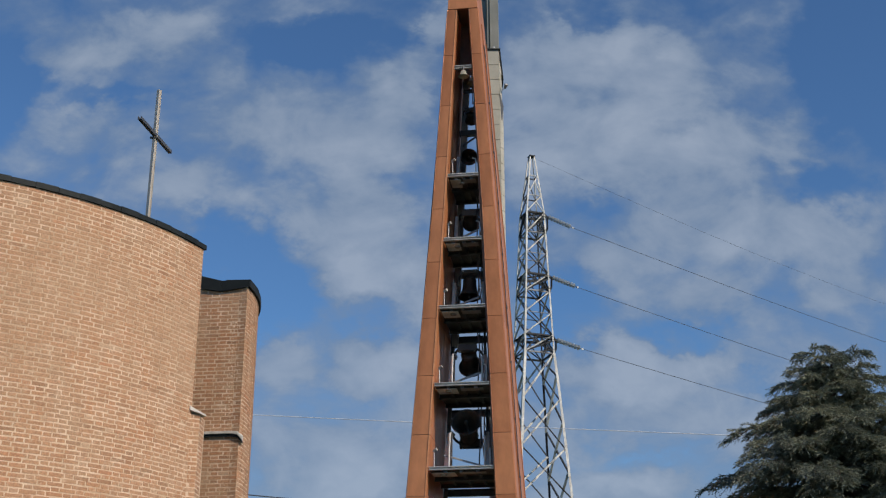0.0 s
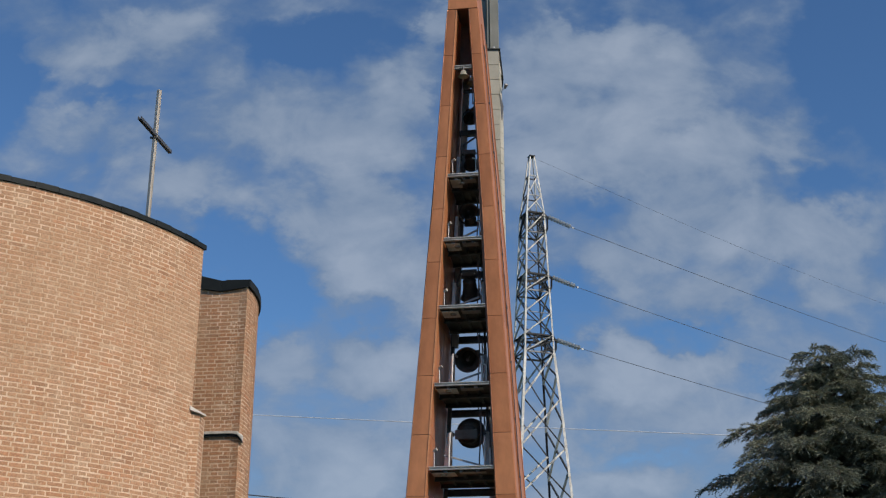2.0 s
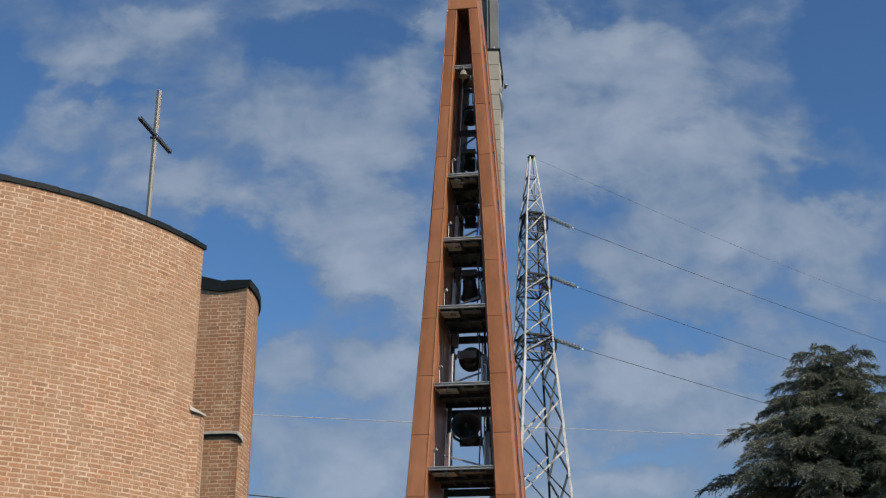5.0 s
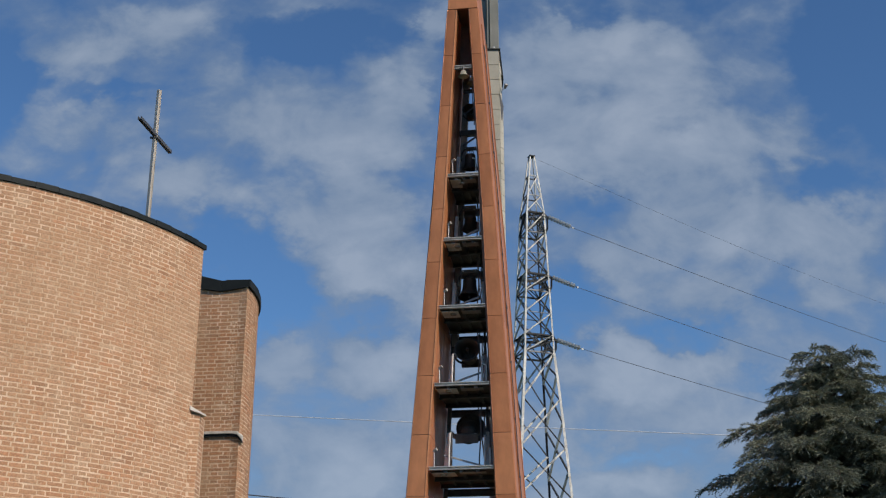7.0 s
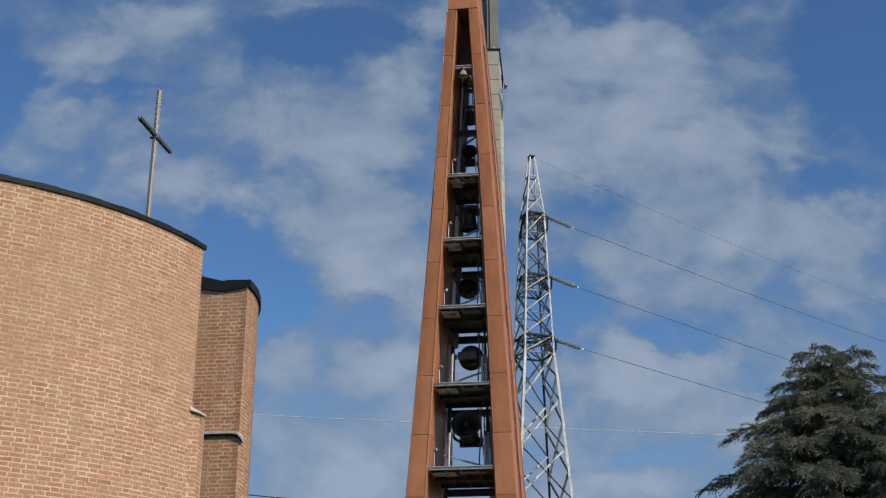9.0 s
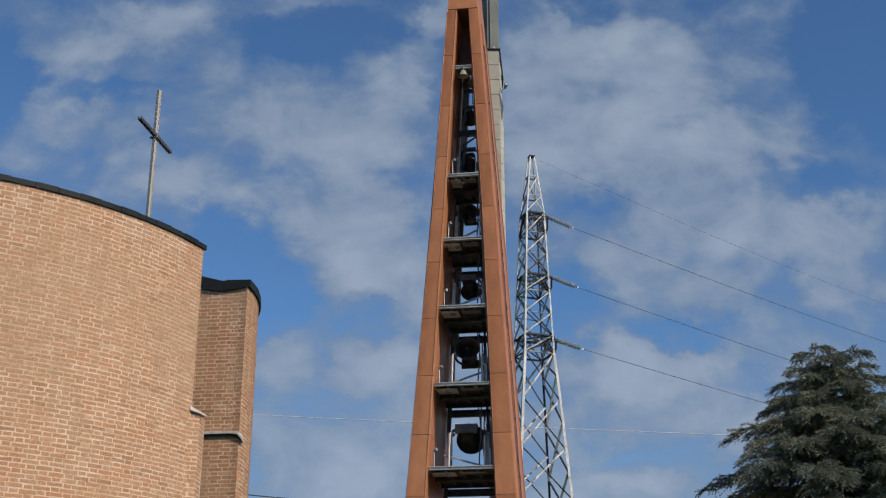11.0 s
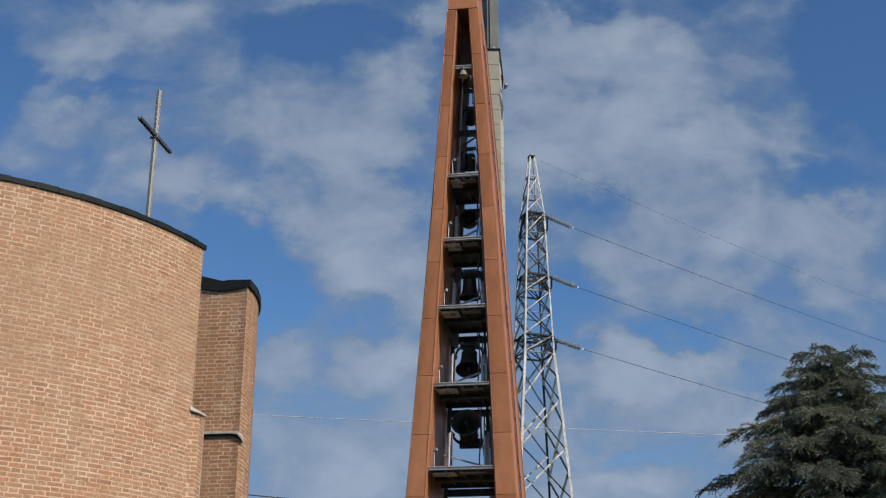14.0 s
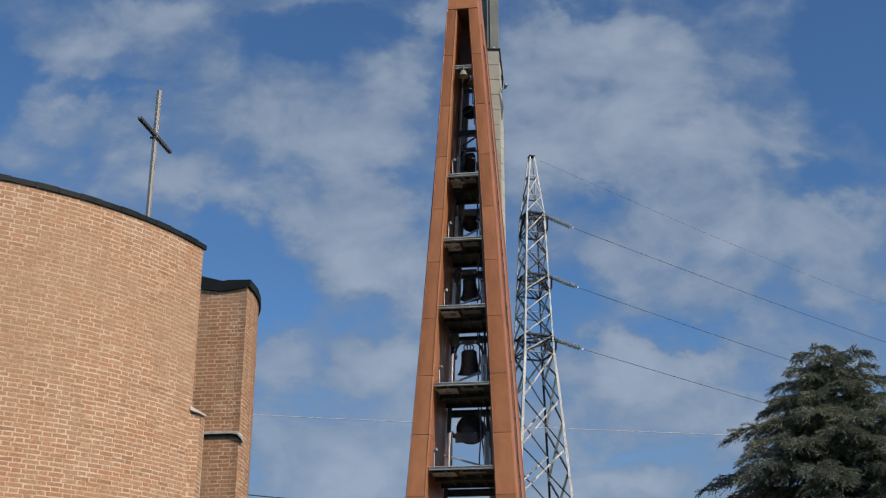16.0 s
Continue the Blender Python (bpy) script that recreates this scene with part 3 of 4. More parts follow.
def leg(outer, inner, sign):
    o, i = (lambda z: along(z, outer)), (lambda z: along(z, inner))
    d = lambda z: along(z, DEEP)
    bm = bmesh.new()
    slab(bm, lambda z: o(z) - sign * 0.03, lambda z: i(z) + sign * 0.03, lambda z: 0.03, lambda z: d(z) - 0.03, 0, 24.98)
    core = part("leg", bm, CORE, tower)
    for z0, z1 in zip(LEVELS, LEVELS[1:]):
        a, b = z0 + 0.008, z1 - 0.008
        bm = bmesh.new()
        lo, hi = ([(o(z) - sign * 0.012 + (i(z) + sign * 0.057 - o(z)) * u / 10, 0.009 * abs(u / 5 - 1) ** 2.5, z) for u in range(11)]
                  + [(i(z) + sign * 0.045, 0.032, z), (o(z) - sign * 0.012, 0.032, z)] for z in (a, b))
        hexa(bm, lo, hi)
        part("front_panel", bm, COPPER, core)
        bm = bmesh.new()
        lo, hi = ([(i(z) + sign * 0.042, -0.010, z), (i(z) + sign * 0.034, -0.012, z), (i(z) - sign * 0.004, 0.06, z), (i(z), 0.10, z), (i(z) + sign * 0.042, 0.09, z)] for z in (a, b))
        hexa(bm, lo, hi)
        part("edge_trim", bm, COPPER_TRIM, core)
        for y0, y1 in ((0.05, 0.36), (0.44, 0.93)):
            bm = bmesh.new()
            slab(bm, lambda z: o(z) - sign * 0.028, lambda z: o(z), lambda z: d(z) * y0, lambda z: d(z) * y1, a, b)
            part("side_panel", bm, COPPER, core)
        for y0, y1 in ((0.10, 0.45), (0.455, 0.98)):
            bm = bmesh.new()
            slab(bm, lambda z: i(z) + sign * 0.028, lambda z: i(z) + sign * 0.004, lambda z: max(0.1, d(z) * y0) if y0 > 0.2 else 0.1, lambda z: d(z) * y1, a, b)
            part("inner_panel", bm, COPPER, core)
        bm = bmesh.new()
        lo, hi = ([(o(z) - sign * 0.008, 0.004, z), (o(z) - sign * 0.002, 0.0, z), (o(z) + sign * 0.03, 0.07, z), (o(z) + sign * 0.028, 0.16, z), (o(z) - sign * 0.008, 0.16, z)] for z in (a, b))
        hexa(bm, lo, hi)
        part("edge_trim", bm, COPPER, core)
        for y0 in (0.41, 0.95):
            bm = bmesh.new()
            slab(bm, lambda z: o(z) - sign * 0.05, lambda z: o(z) + sign * 0.03, lambda z: d(z) * y0, lambda z: d(z) * y0 + 0.09, a, b)
            part("edge_trim", bm, COPPER, core)


leg(LO, LI, -1)
leg(RO, RI, 1)
bm = bmesh.new()
hexa(bm, [(-0.47, 0.02, 25.00), (0.565, 0.02, 25.00), (0.565, 2.66, 25.00), (-0.47, 2.66, 25.00)],
     [(-0.16, 0.35, 31.0), (0.18, 0.35, 31.0), (0.18, 1.5, 31.0), (-0.16, 1.5, 31.0)])
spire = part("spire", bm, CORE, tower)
for k in range(3):
    z0, z1 = 25.00 + k * 1.96 + 0.008, 25.00 + (k + 1) * 1.96 - 0.008
    f0, f1 = (z0 - 25.0) / 5.9, (z1 - 25.0) / 5.9
    xa, xb = (lambda f: -0.49 + 0.31 * f), (lambda f: 0.585 - 0.385 * f)
    y = lambda f: 0.33 * f
    bm = bmesh.new()
    hexa(bm, [(xa(f0), y(f0), z0), (xb(f0), y(f0), z0), (xb(f0), y(f0) + 0.03, z0), (xa(f0), y(f0) + 0.03, z0)],
         [(xa(f1), y(f1), z1), (xb(f1), y(f1), z1), (xb(f1), y(f1) + 0.03, z1), (xa(f1), y(f1) + 0.03, z1)])
    bevelled(bm, 0.006)
    part("front_panel", bm, COPPER, spire)
    for s, g in ((-1, xa), (1, xb)):
        bm = bmesh.new()
        q = lambda f: 2.7 - 1.2 * f
        hexa(bm, [(g(f0) - s * 0.02, y(f0) + 0.035, z0), (g(f0) + s * 0.004, y(f0) + 0.035, z0), (g(f0) + s * 0.004, q(f0), z0), (g(f0) - s * 0.02, q(f0), z0)],
             [(g(f1) - s * 0.02, y(f1) + 0.035, z1), (g(f1) + s * 0.004, y(f1) + 0.035, z1), (g(f1) + s * 0.004, q(f1), z1), (g(f1) - s * 0.02, q(f1), z1)])
        part("side_panel", bm, COPPER, spire)


def channel(bm, x0, x1, y, z, h, flange):
    """A C-shaped beam along x, open to the front."""
    box(bm, x0, x1, y + 0.02, y + 0.035, z - h, z)
    box(bm, x0, x1, y - flange, y + 0.02, z - 0.02, z)
    box(bm, x0, x1, y - flange, y + 0.02, z - h, z - h + 0.02)


FLOORS = [8.61, 11.29, 13.88, 16.25, 18.57]
for k, z in enumerate(FLOORS):
    xl, xr, dd = along(z, LI) + 0.02, along(z, RI) - 0.02, along(z, DEEP) - 1.25
    bm = bmesh.new()
    box(bm, xl, xr, 0.16, dd, z - 0.10, z - 0.05)
    deck = part("deck", bm, DECK, tower, "dark steel grating deck")
    bm = bmesh.new()
    channel(bm, xl, xr, 0.10, z, 0.105, 0.08)
    part("front_beam", bm, GALV, deck, "pale galvanised channel beam")
    for y, lower in ((dd * 0.5, 0.0), (dd, 0.0), (dd + 0.75, 0.16)):
        bm = bmesh.new()
        channel(bm, xl, xr, y, z - lower, 0.24, 0.10)
        part("cross_beam", bm, DARK_STEEL, deck)
    for f in (0.25, 0.5, 0.75):
        x = xl + (xr - xl) * f
        bm = bmesh.new()
        box(bm, x - 0.05, x + 0.05, 0.15, dd - 0.02, z - 0.17, z - 0.105)
        part("joist", bm, DARK_STEEL, deck)
    bm = bmesh.new()
    box(bm, xl + 0.06, xl + (xr - xl) * 0.40, 0.16, 0.85, z - 0.182, z - 0.174)
    part("tray", bm, ZINC_SHEET, deck, "pale zinc sheet under the deck")
    bm = bmesh.new()
    box(bm, xl + (xr - xl) * 0.47, xl + (xr - xl) * 0.88, 0.16, 0.5, z - 0.182, z - 0.174)
    part("tray", bm, GALV_DULL, deck)
    bm = bmesh.new()
    tube(bm, [(xl + 0.42, 0.42, z - 0.185), (xl + 0.42, 0.42, z - 0.235)], [0.11, 0.095], 16)
    part("round_lamp", bm, GALV_DULL, deck, "round lamp under the deck")
    # guard post with a small lamp head, and a side bracket
    bm = bmesh.new()
    tube(bm, [(xl + 0.16, 0.14, z), (xl + 0.16, 0.14, z + 0.50)], 0.016, 8)
    post = part("guard_post", bm, GALV, deck)
    bm = bmesh.new()
    tube(bm, [(xl + 0.12, 0.14, z + 0.49), (xl + 0.17, 0.13, z + 0.53), (xl + 0.25, 0.10, z + 0.56)], [0.02, 0.035, 0.05], 10)
    part("lamp_head", bm, STONE, post, "small pale floodlight head")
    bm = bmesh.new()
    tube(bm, [(xr - 0.1, 0.14, z), (xr - 0.1, 0.14, z + 0.55), (xr - 0.22, 0.16, z + 0.6)], 0.02, 8)
    part("guard_post", bm, GALV, deck)
# earthing strap with clips down the outer flank
strap = random.Random(3)
bm = bmesh.new()
tube(bm, [(along(z, RO) + 0.045 + strap.uniform(-0.008, 0.008), along(z, DEEP) * 0.42 + strap.uniform(-0.05, 0.05), z) for z in [0.1 + k * 0.75 for k in range(33)]], 0.016, 6)
cable = part("earthing_strap", bm, DARK_STEEL, tower, "thin dark strap down the copper flank")
for k in range(13):
    z = 0.9 + k * 1.9
    bm = bmesh.new()
    box(bm, along(z, RO) + 0.02, along(z, RO) + 0.07, along(z, DEEP) * 0.42 - 0.04, along(z, DEEP) * 0.42 + 0.04, z - 0.035, z + 0.035)
    part("clip", bm, DARK_STEEL, cable)
# top front beam
bm = bmesh.new()
channel(bm, along(22.7, LI) + 0.02, along(22.7, RI) - 0.02, 0.10, 22.72, 0.12, 0.08)
part("front_beam", bm, GALV, tower)
# rear steel posts and ties behind the bells
for s, t in ((0.10, LI), (-0.10, RI)):
    bm = bmesh.new()
    angle_bar(bm, (along(0, t) + s, along(0, DEEP) - 0.5, 0), (along(25, t) + s, along(25, DEEP) - 0.5, 24.9), 0.13, 0.03, (0, 1, 0))
    part("rear_post", bm, DARK_STEEL, tower)
bm = bmesh.new()
slab(bm, lambda z: along(z, LI) + 0.06, lambda z: along(z, LI) + 0.27, lambda z: along(z, DEEP) - 0.85, lambda z: along(z, DEEP) - 0.60, 13.3, 24.9)
part("rear_column", bm, GALV_DULL, tower, "dull grey rear column")
for z in (21.25, 23.25):
    bm = bmesh.new()
    box(bm, along(z, LI), along(z, RI), 2.2, 2.34, z - 0.22, z)
    part("rear_beam", bm, DARK_STEEL, tower)
for za, zb in ((20.2, 20.7), (21.45, 21.9)):
    bm = bmesh.new()
    angle_bar(bm, (along(za, LI) + 0.30, 1.3, za), (along(zb, RI) - 0.02, 1.5, zb), 0.05, 0.012, (0, 1, 0))
    part("brace", bm, DARK_STEEL, tower)
bm = bmesh.new()
channel(bm, along(22.25, LI) + 0.25, along(22.25, RI) - 0.02, 1.0, 22.25, 0.13, 0.07)
part("bearer", bm, DARK_STEEL, tower)
for z in (20.6, 21.4):
    bm = bmesh.new()
    tube(bm, [(along(z, RI) - 0.10, 0.5, z), (along(z, RI) - 0.10, 0.5, z + 0.9)], 0.02, 6)
    part("conduit", bm, DARK_STEEL, tower)
bm = bmesh.new()
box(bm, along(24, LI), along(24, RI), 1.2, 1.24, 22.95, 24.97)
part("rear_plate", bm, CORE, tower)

# ---- panelled shaft and mast behind the tower ----
shaft = empty("lift_shaft", pose(0, 0, 0))
tagged(shaft, "pale panelled service shaft behind the bell tower", "shaft")
bm = bmesh.new()
box(bm, 1.63, 2.17, 42.03, 43.0, 0, 25.7)
shaft_core = part("shaft_wall", bm, GALV_DULL, shaft)
z = 25.72
while z > 0.7:
    bm = bmesh.new()
    hexa(bm, [(1.62, 42.0, z - 0.626), (2.185, 42.0, z - 0.626), (2.185, 42.03, z - 0.626), (1.62, 42.03, z - 0.626)],
         [(1.62, 42.0, z), (2.185, 42.0, z), (2.185, 42.03, z), (1.62, 42.03, z)])
    bevelled(bm, 0.005)
    part("panel", bm, CONCRETE, shaft_core)
    if z < 25.2:
        bm = bmesh.new()
        w = 2.335 - (0.0 if z < 24.4 else 0.04)
        hexa(bm, [(2.193, 42.02, z - 0.3 - 0.626), (w, 42.25, z - 0.3 - 0.626), (w, 43.0, z - 0.3 - 0.626), (2.193, 43.0, z - 0.3 - 0.626)],
             [(2.193, 42.02, z - 0.3), (w, 42.25, z - 0.3), (w, 43.0, z - 0.3), (2.193, 43.0, z - 0.3)])
        bevelled(bm, 0.005)
        part("side_panel", bm, CONCRETE, shaft_core)
    z -= 0.648
bm = bmesh.new()
hexa(bm, [(2.193, 42.02, 24.72), (2.30, 42.2, 24.72), (2.30, 43.0, 24.72), (2.193, 43.0, 24.72)],
     [(2.193, 42.02, 25.7), (2.215, 42.2, 25.7), (2.215, 43.0, 25.7), (2.193, 43.0, 25.7)])
part("sloping_cheek", bm, CONCRETE, shaft_core, "pale sloping cheek")
bm = bmesh.new()
hexa(bm, [(2.222, 42.1, 25.74), (2.262, 42.1, 25.70), (2.262, 42.9, 25.70), (2.222, 42.9, 25.74)],
     [(2.33, 42.2, 24.55), (2.368, 42.2, 24.55), (2.368, 42.9, 24.55), (2.33, 42.9, 24.55)])
part("verge_trim", bm, DARK_SHEET, shaft_core, "dark metal trim down the sloping cheek")
bm = bmesh.new()
hexa(bm, [(2.25, 42.10, 22.75), (2.29, 42.14, 22.75), (2.29, 42.8, 22.75), (2.25, 42.8, 22.75)],
     [(2.20, 42.0, 23.85), (2.345, 42.16, 23.35), (2.345, 42.8, 23.35), (2.20, 42.8, 23.85)])
part("vent", bm, DARK_STEEL, shaft_core, "small dark vent")
bm = bmesh.new()
box(bm, 1.58, 2.25, 41.95, 43.05, 25.73, 25.79)
part("cap", bm, DARK_SHEET, shaft)
bm = bmesh.new()
box(bm, 1.86, 2.21, 42.2, 42.7, 25.79, 33)
bevelled(bm, 0.01)
part("mast", bm, MAST, shaft, "grey steel mast")
bm = bmesh.new()
box(bm, 1.76, 1.83, 42.25, 42.8, 25.79, 33)
part("mast_flange", bm, MAST, shaft)
bm = bmesh.new()
box(bm, 1.40, 1.90, 42.4, 42.85, 25.79, 33)
part("mast_web", bm, MAST, shaft, "recessed grey web of the mast")
bm = bmesh.new()
tube(bm, [(2.27, 42.3, 24.10), (2.43, 42.1, 24.14)], 0.014, 8)
tube(bm, [(2.40, 42.12, 24.10), (2.46, 41.98, 24.21)], [0.045, 0.08], 12)
part("floodlight", bm, GALV_DULL, shaft)
bm = bmesh.new()
tube(bm, [(2.0, 42.0, 25.79), (2.0, 42.0, 25.87)], 0.05, 10)
part("cap_lamp", bm, GALV, shaft)

# ---- bells ----
def bell_thing(d, name="bell"):
    """A bronze bell on a counterweighted yoke; the pivot is the origin, the axle lies along x. d: mouth across."""
    r = d / 2
    b = empty(name)
    up, low = 0.27 * d, -0.68 * d
    h = up - low
    prof_out = [(0.10, 1.0), (0.46, 0.985), (0.56, 0.945), (0.60, 0.86), (0.62, 0.66), (0.66, 0.45), (0.73, 0.27), (0.82, 0.13), (0.94, 0.045), (1.0, 0.0)]
    prof_in = [(0.93, 0.0), (0.86, 0.06), (0.72, 0.16), (0.64, 0.32), (0.58, 0.55), (0.53, 0.80), (0.44, 0.90), (0.05, 0.92)]
    bm = bmesh.new()
    lathe(bm, [(r * a, low + h * c) for a, c in prof_out + prof_in], 40)
    part("bell_body", bm, BRONZE, b, "dark weathered bronze bell body", True)
    for za in (0.10, 0.30, 0.88):
        bm = bmesh.new()
        rr = r * (0.865 if za < 0.2 else 0.72 if za < 0.5 else 0.595)
        bmesh.ops.create_circle(bm, segments=40, radius=rr)
        ring = [v.co.copy() for v in bm.verts]
        bm.free()
        bm = bmesh.new()
        tube(bm, [p + Vector((0, 0, low + h * za)) for p in ring + ring[:1]], 0.012, 6, False)
        part("moulding", bm, BRONZE, b)
    for x in (-0.15, -0.05, 0.05, 0.15):
        bm = bmesh.new()
        tube(bm, [(x * d * 0.8, 0, up - 0.02), (x * d * 1.35, 0.02, up + 0.08 * d), (x * d * 1.15, 0.01, up + 0.16 * d), (x * d * 0.5, 0, up + 0.24 * d)], [0.03 * d, 0.022 * d, 0.026 * d, 0.03 * d], 8)
        part("crown_loop", bm, BRONZE, b)
    bm = bmesh.new()
    box(bm, -0.37 * d, 0.37 * d, -0.15 * d, 0.15 * d, up + 0.23 * d, up + 0.40 * d)
    bevelled(bm, 0.02 * d)
    yoke = part("yoke", bm, DECK, b, "heavy counterweight yoke with pale bolts")
    for x in (-0.29, 0.29):
        bm = bmesh.new()
        tube(bm, [(x * d, -0.16 * d, up + 0.33 * d), (x * d, 0.16 * d, up + 0.33 * d)], 0.035 * d, 10)
        part("bolt", bm, GALV, yoke)
    for s in (-1, 1):
        bm = bmesh.new()
        tube(bm, [(s * 0.34 * d, 0, up + 0.27 * d), (s * 0.47 * d, 0, up + 0.10 * d), (s * 0.54 * d, 0, up - 0.12 * d), (s * 0.55 * d, 0, -0.02)], [0.05 * d, 0.045 * d, 0.045 * d, 0.05 * d], 8)
        part("yoke_arm", bm, DARK_STEEL, b)
        bm = bmesh.new()
        tube(bm, [(s * 0.52 * d, 0, 0), (s * 0.66 * d, 0, 0)], 0.035 * d, 10)
        part("axle", bm, GALV, b)
    bm = bmesh.new()
    wr = 0.78 * d
    rim = [(0.60 * d, wr * math.cos(k * math.tau / 36), wr * math.sin(k * math.tau / 36)) for k in range(37)]
    tube(bm, rim, 0.022 * d, 6, False)
    for k in range(4):
        a = k * math.pi / 4
        tube(bm, [(0.60 * d, wr * math.cos(a), wr * math.sin(a)), (0.60 * d, -wr * math.cos(a), -wr * math.sin(a))], 0.012 * d, 6)
    part("wheel", bm, DARK_STEEL, b, "dark iron rope wheel")
    bm = bmesh.new()
    tube(bm, [(0, 0, up - 0.1 * d), (0, 0, low + 0.14 * d), (0, 0, low + 0.06 * d), (0, 0, low - 0.06 * d)], [0.02 * d, 0.03 * d, 0.07 * d, 0.03 * d], 10)
    part("clapper", bm, DARK_STEEL, b)
    return b


def bell_frame(x, y, z, d, floor, lean):
    """Two steel trestles that carry a bell's axle, with braces."""
    f = empty("steel_trestle", TOWER @ pose(x, y, floor))
    tagged(f, "galvanised and dark steel trestle carrying a bell", "trestle", "trestles under the bells")
    h = z - floor
    for s in (-1, 1):
        for dy in (-0.42, 0.42):
            bm = bmesh.new()
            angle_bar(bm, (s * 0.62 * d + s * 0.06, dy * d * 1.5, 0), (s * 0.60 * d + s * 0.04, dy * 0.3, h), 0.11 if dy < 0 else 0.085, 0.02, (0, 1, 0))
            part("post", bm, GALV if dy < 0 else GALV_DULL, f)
        bm = bmesh.new()
        box(bm, s * 0.60 * d - 0.05 * d, s * 0.60 * d + 0.09 * d, -0.16 * d, 0.16 * d, h - 0.06 * d, h + 0.07 * d)
        bevelled(bm, 0.01)
        part("bearing", bm, DARK_STEEL, f)
    if d < 0.65:
        return f
    bm = bmesh.new()
    low, high = (0.08, h * 0.34) if lean else (h * 0.34, 0.08)
    angle_bar(bm, (-0.66 * d, -1.1, low), (0.60 * d, -1.1, high), 0.055, 0.015, (0, 1, 0))
    part("brace", bm, GALV_DULL, f)
    for xx, m in ((0.62 * d - 0.02, DARK_STEEL), (0.74 * d, GALV)):
        bm = bmesh.new()
        angle_bar(bm, (xx + 0.10, -0.3, 0), (xx, 0.15, h + 0.95), 0.07, 0.016, (0, 1, 0))
        part("guide_rail", bm, m, f)
    for x0, bow in ((0.40 * d, 0.05), (0.50 * d, -0.04)):
        bm = bmesh.new()
        tube(bm, [(x0 + bow * math.sin(k / 8 * math.pi * 1.5) + 0.06 * k / 8, -0.62 * d, h + 0.75 - (h + 0.66) * k / 8) for k in range(9)], 0.024, 6)
        part("drive_rope", bm, DARK_STEEL, f)
    if d > 0.8:
        bm = bmesh.new()
        tube(bm, [(-0.40 * d, -0.55, h - 0.14), (-0.44 * d, -0.85, h - 0.12), (-0.47 * d, -1.10, h - 0.20), (-0.50 * d, -1.20, 0.0)], [0.035, 0.035, 0.032, 0.032], 8)
        part("bent_stay", bm, GALV, f)
        bm = bmesh.new()
        tube(bm, [(-0.42 * d, -1.0, h - 0.16), (-0.43 * d, -1.02, 0.0)], 0.026, 8)
        part("bent_stay", bm, DARK_STEEL, f)
        bm = bmesh.new()
        tube(bm, [(0.66 * d, -1.2, 0.0), (0.66 * d, -1.2, h * 0.72), (0.62 * d, -0.9, h * 0.80)], 0.036, 8)
        part("bent_stay", bm, GALV, f)
    bm = bmesh.new()
    box(bm, 0.60 * d + 0.02, 0.60 * d + 0.32, 0.35, 0.7, 0.02, 0.38)
    bevelled(bm, 0.02)
    part("motor", bm, DARK_STEEL, f)
    return f


# mouth, x, height, floor, period, a rising and a falling pass through rest, swing towards and away
BELLS = [(1.0, 9.97, 8.61, 4.60, 3.52, 5.82, 113, 116), (0.86, 12.58, 11.29, 4.08, 1.62, 3.64, 110, 108),
         (0.755, 15.16, 13.88, 4.65, 2.30, 4.70, 114, 104), (0.67, 17.61, 16.25, 3.21, 0.87, 2.56, 112, 90),
         (0.60, 19.9, 18.57, 2.91, 2.57, 4.04, 104, 82), (0.50, 21.64, 20.9, 2.85, 0.70, 2.15, 100, 80)]
swinging = []
for d, z, floor, period, rise, fall, fore, aft in BELLS:
    b = bell_thing(d)
    spot = Matrix.Translation((0.845 + (z - 9.97) * 0.0135, 39.5, z)) @ pose(0, 0, 0, 0, 0, -8.4)
    b.matrix_world = spot
    tagged(b, "dark bronze bell swinging on a counterweighted yoke", "bell", "swinging bells")
    local = TOWER.inverted() @ spot.translation
    if floor < 20:
        bell_frame(local.x, local.y, z, d, floor, floor > 9)
    swinging.append((b, spot, period, rise, fall, fore, aft))

chime = empty("small_bell", Matrix.Translation((0.715, 37.78, 22.56)))
tagged(chime, "small bright bronze bell hanging still under a beam", "bell", "small still bells")
bm = bmesh.new()
lathe(bm, [(r * 0.19, z * 0.23 - 0.30) for r, z in ((0.12, 1.0), (0.36, 0.97), (0.45, 0.85), (0.52, 0.6), (0.62, 0.35), (0.80, 0.14), (1.0, 0.0), (0.9, 0.0), (0.6, 0.3), (0.5, 0.8), (0.05, 0.88))], 28)
part("bell_body", bm, BRIGHT_BRONZE, chime, smooth=True)
bm = bmesh.new()
tube(bm, [(0, 0, -0.09), (0, 0, 0.10), (0, 0.12, 0.14)], 0.025, 8)
part("hanger", bm, DARK_STEEL, chime)
copy_thing(chime, Matrix.Translation((1.03, 38.5, 22.66)))

# ---- lattice pylon ----
PY = pose(5.12, 70.6, 0, 0, 0.86, 0) @ pose(0, 0, 0, 0, 0, 18)
pylon = empty("lattice_pylon", PY)
tagged(pylon, "tall pale galvanised lattice pylon of angle steel", "pylon")


def half(z):
    return along(z, [(0, 2.3), (12.8, 1.57), (18.45, 1.155), (21.3, 0.92), (25.2, 0.76), (30.4, 0.57), (34.4, 0.13)])


def py_bar(name, p, q, w, m, side, t=0.016):
    bm = bmesh.new()
    angle_bar(bm, p, q, w, t, side)
    return part(name, bm, m, pylon)


def corner(c, z):
    return Vector((c[0] * half(z), c[1] * half(z), z))


